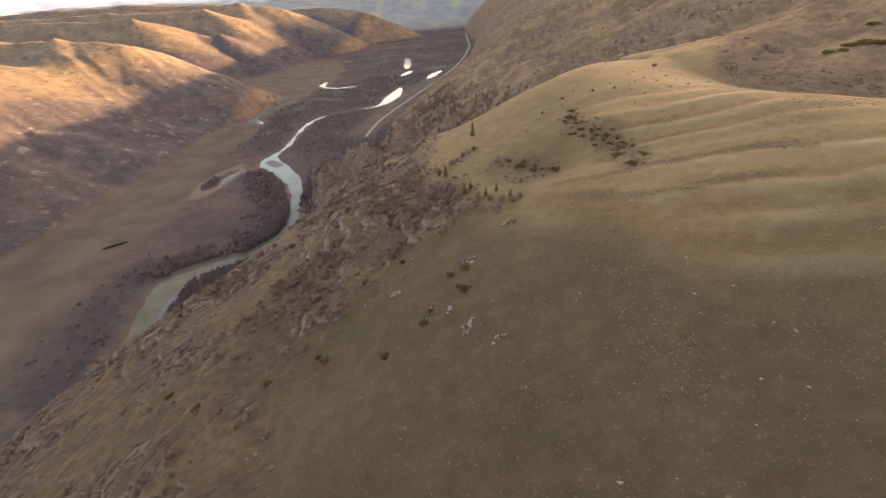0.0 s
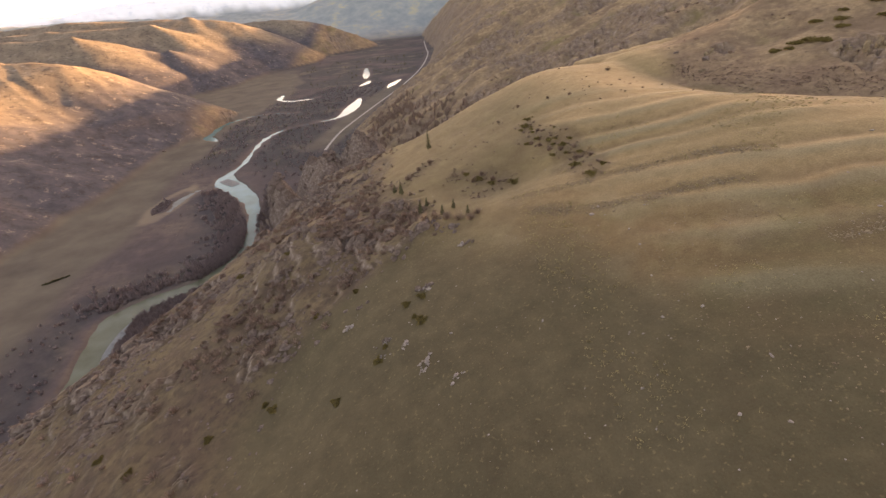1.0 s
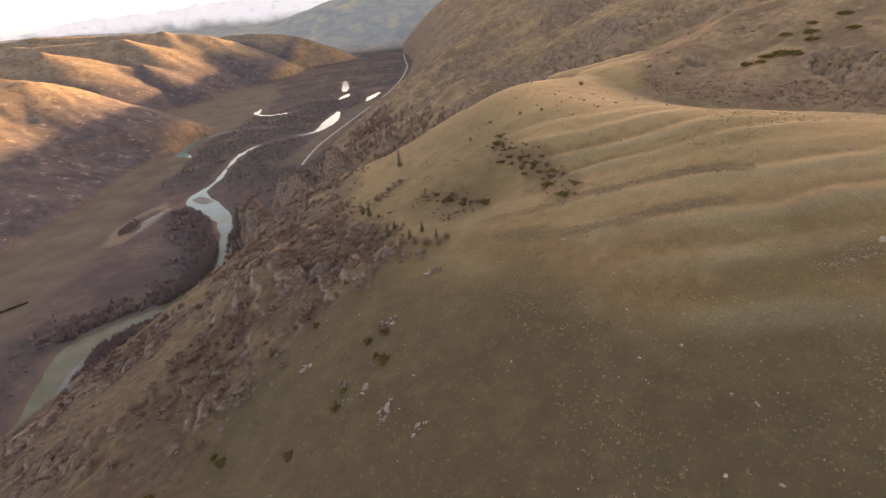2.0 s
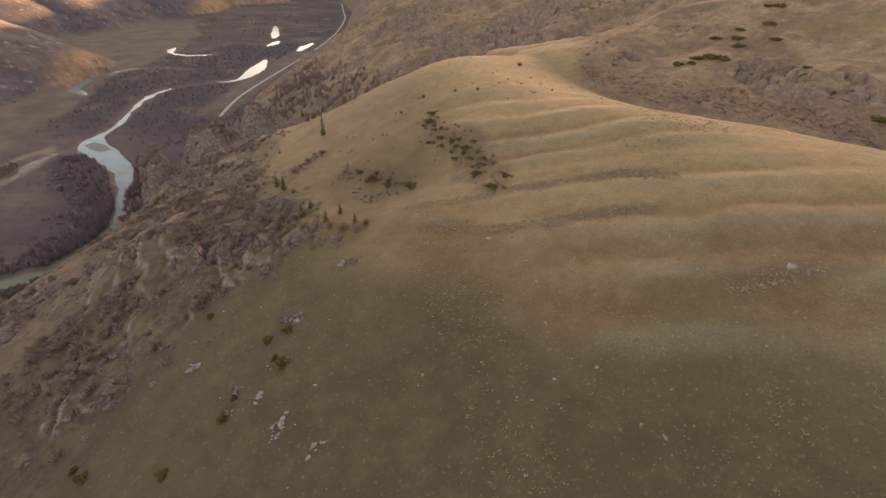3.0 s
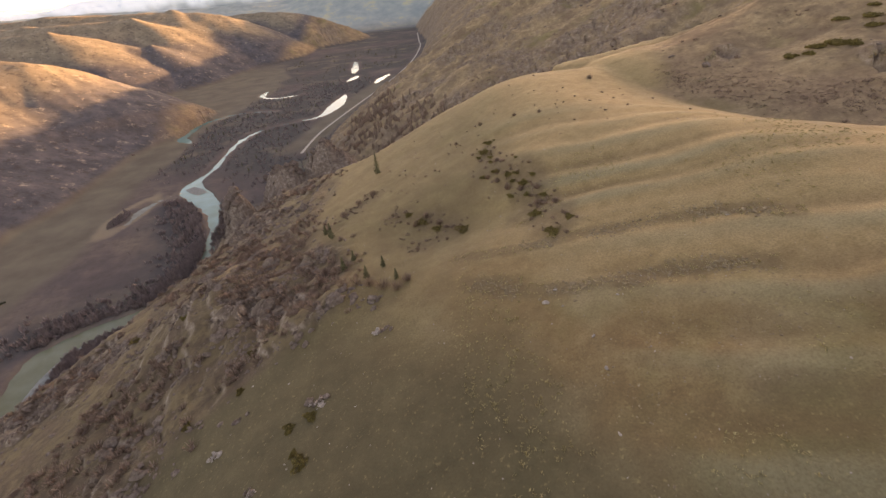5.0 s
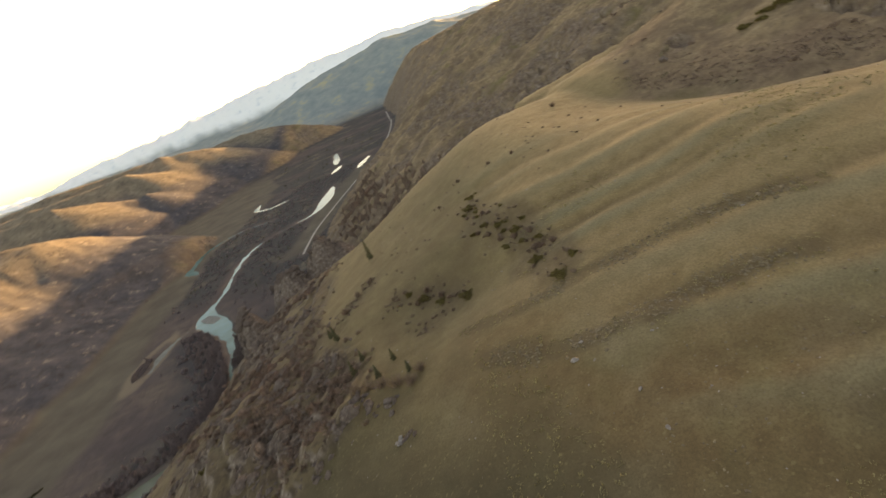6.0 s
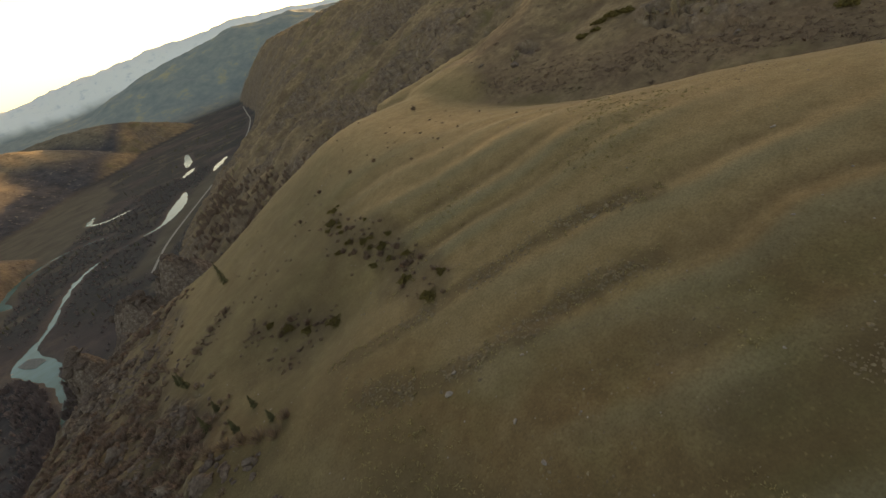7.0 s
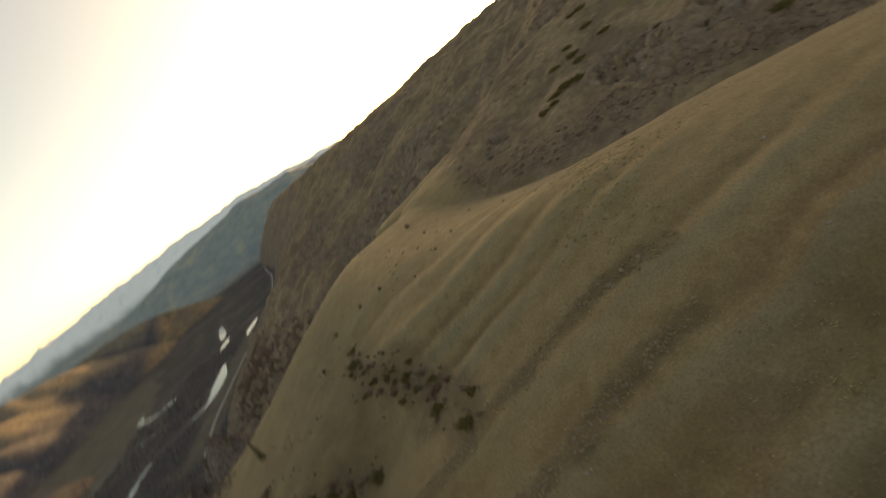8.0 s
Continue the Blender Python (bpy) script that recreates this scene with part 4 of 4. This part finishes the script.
STONES = [(6, 101, 0.7), (7, 102, 0.5), (4, 100, 0.5), (1, 110, 0.7), (0, 108, 0.5), (9, 129, 0.8), (22, 145, 0.9), (112, 91, 0.9), (112, 95, 0.5), (11, 90, 0.6), (35, 98, 0.4), (66, 119, 0.45),
          (66, 85, 0.45), (58, 86, 0.35), (13, 106, 0.4), (65, 111, 0.4), (62, 99, 0.35), (28, 49, 0.55), (69, 69, 0.5), (58, 61, 0.4), (136, 124, 0.5), (64, 135, 0.5), (61, 132, 0.7)]
for (x, y, s), z in zip(STONES, ground_at([p[0] for p in STONES], [p[1] for p in STONES])):
    boulder(PALE_BOULDERS, rng, x, y, z, s, "pale grey stone lying on dry grass", "pale stones")
xs, ys = rng.uniform(-30, 165, 70), rng.uniform(40, 240, 70)
zs, kinds = land(xs, ys)
for x, y, z, c in zip(xs, ys, zs, kinds["crag"]):
    if c < 0.2:
        boulder(PALE_BOULDERS, rng, x, y, z, rng.uniform(0.12, 0.26), "small pale stone lying on dry grass", "pale stones")
xs, ys = rng.uniform(-150, 30, 600), rng.uniform(70, 320, 600)
zs, kinds = land(xs, ys)
kept = np.flatnonzero(rng.uniform(0, 1, 600) < kinds["crag"])[:130]
for x, y, z, c in zip(xs[kept], ys[kept], zs[kept], kinds["crag"][kept]):
    boulder(BOULDERS, rng, x, y, z, rng.uniform(0.35, 1.1) * (0.7 + 0.5 * c), "grey-brown boulder on the rocky flank", "boulders on the flank")


# ---- scattered small stuff ----
def scatter(seed, n, box, keep):
    """Random places in a box (x0, x1, y0, y1), kept by a rule on the ground's kinds."""
    r = np.random.RandomState(seed)
    x, y = r.uniform(box[0], box[1], n), r.uniform(box[2], box[3], n)
    z, kinds = land(x, y)
    m = r.uniform(0, 1, n) < keep(x, y, z, kinds)
    return x[m], y[m], z[m], r


def stuff(name, shapes, x, y, z, sizes, r, material, label, category, squash=(0.7, 1.3), sink=0.0):
    sets = []
    pick = r.randint(0, len(shapes), len(x))
    for k, (v, f) in enumerate(shapes):
        m = pick == k
        if m.any():
            n = int(m.sum())
            sets.append(many(v, f, x[m], y[m], z[m] - sink * sizes[m], sizes[m], r.uniform(0, 6.3, n), r.uniform(*squash, n)))
    ob = part(name, mesh_of(name, *joined(sets)), material)
    return tagged(ob, label, category, kind="stuff")


x, y, z, r = scatter(11, 2600, (-40, 190, 35, 270), lambda x, y, z, k: k["spur"] * (1 - k["crag"]) * (0.25 + 0.6 * smooth(0.1, 0.4, fbm(x, y, 30, 2, 5))))
stuff("loose_stones", CHIP, x, y, z, r.gamma(1.6, 0.055, len(x)) + 0.03, r, PALE_ROCK, "small loose pale stones strewn over the grass", "stones")

x, y, z, r = scatter(30, 5000, (62, 165, 45, 160), lambda x, y, z, k: k["spur"] * smooth(0.12, 0.45, fbm(x, y, 17, 3, 34)))
stuff("strewn_stones", CHIP, x, y, z, r.gamma(2.0, 0.045, len(x)) + 0.04, r, BAND_ROCK, "tan stones strewn in patches over the grass", "stones")

sets = [curve_points(rows, 0.5) for rows in (BAND_UPPER, BAND_LOWER, BAND_RIGHT)]
r = np.random.RandomState(12)
line_pts = np.concatenate(sets)
pick = line_pts[r.randint(0, len(line_pts), 3000)]
x, y = pick[:, 0] + r.normal(0, 1.5, 3000), pick[:, 1] + r.normal(0, 1.5, 3000)
m = (vnoise(x, y, 7, 15) > -0.45) & ((x > 62) | (y < 153))
x, y = x[m], y[m]
stuff("band_stones", CHIP, x, y, ground_at(x, y), r.gamma(2.2, 0.07, len(x)) + 0.05, r, BAND_ROCK, "brown stones along the edge of a grass step", "stones")

TUFTS = [twig_shape(600 + k, 12, 0.62, 0.3, 0.07) for k in range(4)]
x, y, z, r = scatter(13, 8000, (40, 150, 60, 190), lambda x, y, z, k: k["spur"] * np.maximum(smooth(0.05, 0.4, fbm(x, y, 22, 2, 19)), np.maximum(near_line(x, y, BAND_UPPER, 4), near_line(x, y, BAND_LOWER, 5))))
stuff("grass_tufts", TUFTS, x, y, z, r.uniform(0.5, 1.0, len(x)), r, DRY_TUFT, "dry yellow grass tufts", "grass")

x, y, z, r = scatter(14, 26000, (-180, 40, 60, 345), lambda x, y, z, k: k["crag"] * (0.12 + 0.85 * smooth(0.0, 0.35, fbm(x, y, 20, 3, 9) + 0.5 * k["bare"])))
stuff("flank_rubble", CHIP, x, y, z, r.gamma(1.6, 0.24, len(x)) + 0.1, r, ROCK, "broken brown rubble on the rocky flank", "rubble")

SHRUBS = [twig_shape(620 + k, 44, 1.45 + 0.1 * (k % 3), 1.05, 0.065) for k in range(6)]
x, y, z, r = scatter(15, 8800, (-150, 45, 70, 340), lambda x, y, z, k: np.clip(k["crag"] * 1.2, 0, 1) * (0.05 + 0.95 * smooth(128, 165, y - 0.2 * x) * smooth(0.0, 0.22, fbm(x, y, 22, 3, 27) + 0.45 * bump(x, y, 8, 172, 28, 20) + 0.12 * bump(x, y, -30, 195, 40, 40))))
stuff("bare_thicket", SHRUBS, x, y, z, r.uniform(0.5, 1.7, len(x)), r, TWIG, "brown leafless shrubs crowding between the rocks", "shrubs")


def bare_shrub(k, x, y, size):
    v, f = twig_shape(700 + k, 150, 1.0 * size, 1.35 * size, 0.03)
    ob = tagged(new("bare_shrub"), "brown leafless shrub on the grassy slope", "shrub", "bare shrubs")
    part("crown", mesh_of("crown", v, f), TWIG, ob)
    part("rootstock", stems_mesh(800 + k, 7, 0.55 * size, 0.8 * size, 0.035 * size), BARK, ob, "dark woody stems")
    ob.location = (x, y, float(ground_at([x], [y])[0]))
    return ob


BARE = [(28, 160, 2.6), (24, 163, 2.8), (20, 166, 2.4), (16, 168, 2.6), (31, 163, 2.0), (12, 170, 2.4), (20, 236, 1.8), (14, 232, 2.0), (8, 226, 2.2), (36, 198, 1.6), (40, 201, 1.5), (44, 195, 1.6),
        (74, 182, 1.5), (70, 186, 1.6), (67, 191, 1.5), (72, 175, 1.6), (76, 171, 1.4), (65, 198, 1.4), (63, 203, 1.3), (125, 268, 1.8), (90, 232, 1.0), (82, 240, 1.0), (70, 252, 1.2), (58, 246, 1.1)]
for k, (x, y, s) in enumerate(BARE):
    bare_shrub(k, x, y, s)

x, y, z, r = scatter(16, 700, (20, 140, 190, 318), lambda x, y, z, k: k["spur"] * (1 - k["crag"]) * 0.3 * smooth(-0.1, 0.3, fbm(x, y, 26, 2, 65) + 0.3 * smooth(70, 40, x)))
stuff("low_scrub", SHRUBS[:3], x, y, z, r.uniform(0.2, 0.6, len(x)), r, TWIG, "low dark scrub dotted over the grass", "scrub")

# the mountain beside the spur
x, y, z, r = scatter(17, 5200, (110, 420, 40, 560), lambda x, y, z, k: k["east"] * (0.06 + 0.94 * smooth(0.1, 0.35, fbm(x, y, 40, 3, 37))) * (0.25 + 0.75 * smooth(330, 420, y + 0.2 * x)))
stuff("mountain_scrub", SHRUBS[:3], x, y, z, r.uniform(0.5, 1.6, len(x)), r, TWIG, "brown scrub on the mountain side", "scrub")
x, y, z, r = scatter(18, 7000, (-60, 420, 40, 800), lambda x, y, z, k: k["east"] * (0.04 + np.maximum(smooth(0.05, 0.4, fbm(x, y, 60, 3, 39)) * smooth(330, 420, y + 0.2 * x), hill_scar(x, y))))
stuff("mountain_rocks", CHIP, x, y, z, r.gamma(2.0, 0.32, len(x)) + 0.2, r, ROCK, "grey-brown rocks breaking out of the mountain side", "rocks")

# the hill beside the spur: brush in the dip at its foot, juniper mats and rock ribs on its slope
r = np.random.RandomState(28)
pick = curve_points(DIP, 1.0)
pick = pick[r.randint(0, len(pick), 2000)]
x, y = pick[:, 0] + np.abs(r.normal(0, 10.0, 2000)) - 2, pick[:, 1] + r.normal(0, 6.0, 2000)
SCRUB = [twig_shape(760 + k, 14, 1.3, 0.75, 0.09) for k in range(4)]
stuff("dip_brush", SCRUB, x, y, ground_at(x, y), r.gamma(2.0, 0.17, 2000) + 0.15, r, TWIG, "brown leafless brush in the dip below the hill", "shrubs")
GREEN = [clump_shape(640 + k, 420, 1.0, 0.4, 0.13) for k in range(3)]
MATS = [(207, 229, 3.4), (203, 233, 2.4), (211, 226, 2.8), (266, 255, 2.6), (262, 259, 1.8), (230, 240, 2.6), (223, 247, 2.0), (241, 228, 2.2), (198, 230, 1.6), (225, 193, 1.8), (215, 151, 2.6), (194, 234, 2.2), (226, 234, 2.2), (250, 243, 2.2), (236, 246, 1.6)]
for k, (x, y, s) in enumerate(MATS):
    juniper(740 + k, x, y, 1.3 * s, 0.38, 0.28, "dark green juniper mat on the dry hillside")
for k, (x, y, s, n) in enumerate([(216, 204, 3.4, 8), (213, 189, 3.2, 8), (220, 172, 3.0, 7), (208, 211, 2.8, 6), (176, 258, 2.2, 6), (165, 244, 1.8, 5), (158, 259, 1.6, 5), (167, 211, 1.4, 4), (221, 196, 3.0, 7), (228, 158, 2.6, 6)]):
    outcrop(380 + k, x, y, s, n, "tan weathered rock rib on the dry hillside", BAND_ROCK)

# bare larches in the hollow behind the spur
LARCH = [twig_shape(660 + k, 60, 0.26, 1.15, 0.012) for k in range(4)]
x, y, z, r = scatter(20, 3600, (-40, 140, 330, 760), lambda x, y, z, k: (1 - k["flat"]) * smooth(60, 20, np.abs(x - line(y, [(330, 95), (470, 52), (600, 8), (760, -20)])) + 18 * fbm(x, y, 40, 2, 58)) * 0.5)
stuff("bare_larches", LARCH, x, y, z, r.uniform(4, 8, len(x)), r, LARCH_TWIG, "reddish brown bare larches in the hollow", "trees")


# ---- woods on the valley floor ----
def far_conifer(seed):
    r = np.random.RandomState(seed)
    vs, fs = [], []
    for tier in range(4):
        zb, zt, rad = 0.08 + 0.22 * tier, 0.42 + 0.2 * tier, 0.2 * (1 - 0.2 * tier)
        b = len(vs)
        vs.append([r.normal(0, 0.01), r.normal(0, 0.01), min(zt, 1.0)])
        for k in range(6):
            a = k * math.pi / 3 + r.normal(0, 0.2)
            q = rad * r.uniform(0.7, 1.2)
            vs.append([q * math.cos(a), q * math.sin(a), zb + r.normal(0, 0.03)])
        fs += [[b, b + 1 + k, b + 1 + (k + 1) % 6] for k in range(6)]
    return np.array(vs), np.array(fs)


FAR_CONIFERS = [far_conifer(680 + k) for k in range(4)]
FAR_SHRUBS = [twig_shape(690 + k, 16, 0.6, 1.0, 0.07) for k in range(4)]
x, y, z, r = scatter(21, 9000, (-420, 180, 560, 1900), lambda x, y, z, k: woodland(x, y, k) * 0.16 * smooth(-0.1, 0.3, fbm(x, y, 60, 2, 47)))
stuff("valley_conifers", FAR_CONIFERS, x, y, z, r.uniform(3.5, 7.5, len(x)), r, NEEDLE, "dark conifers on the valley floor", "trees")
x, y, z, r = scatter(22, 14000, (-420, 60, 200, 1300), lambda x, y, z, k: woodland(x, y, k) * 0.5)
stuff("valley_thicket", FAR_SHRUBS, x, y, z, r.uniform(1.5, 3.8, len(x)), r, DARK_TWIG, "brown leafless thicket along the river", "shrubs")
x, y, z, r = scatter(23, 14000, (-212, -120, 225, 520), lambda x, y, z, k: smooth(24, 8, k["wet"]) * smooth(0.5, 2, k["wet"]) * smooth(-12, 0, x - line(y, [(225, -205), (300, -206), (345, -178), (520, -150)])))
stuff("bank_thicket", FAR_SHRUBS, x, y, z, r.uniform(2.5, 5.0, len(x)), r, DARK_TWIG, "dark leafless thicket on the river bank", "shrubs")
x, y, z, r = scatter(24, 2600, (-900, -330, 250, 1150), lambda x, y, z, k: (1 - k["flat"]) * smooth(0.0, 0.3, fbm(x, y, 90, 3, 57)) * 0.7)
stuff("hill_rocks", CHIP, x, y, z, r.gamma(2.0, 0.25, len(x)) + 0.3, r, ROCK, "grey rocks on the hill across the valley", "rocks")
# no ditch is cut; an added row of scrub draws its dark line
r = np.random.RandomState(25)
t = r.uniform(0, 1, 70)
x, y = -320 + 16 * t + r.normal(0, 0.4, 70), 389 + 12 * t + r.normal(0, 0.4, 70)
stuff("ditch_scrub", FAR_SHRUBS, x, y, ground_at(x, y), r.uniform(1.2, 2.2, 70), r, NEEDLE, "row of dark scrub standing for a short ditch in the meadow", "scrub")
x, y, z, r = scatter(26, 5200, (-290, -160, 330, 580), lambda x, y, z, k: smooth(46, 4, k["river"] + 16 * fbm(x, y, 40, 2, 59)) ** 1.5 * smooth(2, 5, k["river"]) * smooth(6, -6, x - line(y, [(360, -175), (420, -160), (500, -176), (560, -200)])))
stuff("bank_trees", FAR_SHRUBS, x, y, z, r.uniform(2.5, 6, len(x)), r, DARK_TWIG, "dark trees crowding the inner river bank", "trees")

r = np.random.RandomState(29)
a, d = r.uniform(0, 2 * math.pi, 260), np.sqrt(r.uniform(0, 1, 260))
x, y = -283 + 8 * d * np.cos(a), 549 + 24 * d * np.sin(a)
stuff("reed_bed", FAR_SHRUBS, x, y, ground_at(x, y), r.uniform(1.2, 2.4, 260), r, DARK_TWIG, "dark brown reed bed inside the oxbow", "reeds")

# brush that fills the shallow gully in the grass
r = np.random.RandomState(27)
pick = GULLY[r.randint(0, len(GULLY), 120)]
x, y = pick[:, 0] + r.normal(0, 2.6, 120), pick[:, 1] + r.normal(0, 3.0, 120)
stuff("gully_brush", SHRUBS, x, y, ground_at(x, y), r.uniform(0.35, 0.85, 120), r, TWIG, "brown leafless brush in a shallow grass gully", "shrubs")
pick = GULLY[r.randint(0, len(GULLY), 16)]
x, y = pick[:, 0] + r.normal(0, 2.4, 16), pick[:, 1] + r.normal(0, 3.0, 16)
stuff("gully_juniper", GREEN, x, y, ground_at(x, y), r.uniform(0.7, 1.6, 16), r, JUNIPER, "olive green juniper mats in the gully", "bushes")
pick = np.array(HOLLOWS)[r.randint(0, 6, 110)]
x, y = pick[:, 0] + r.normal(0, 3.0, 110), pick[:, 1] + r.normal(0, 3.0, 110)
stuff("hollow_brush", SHRUBS, x, y, ground_at(x, y), r.uniform(0.35, 0.8, 110), r, TWIG, "low brown brush in hollows of the grass", "shrubs")
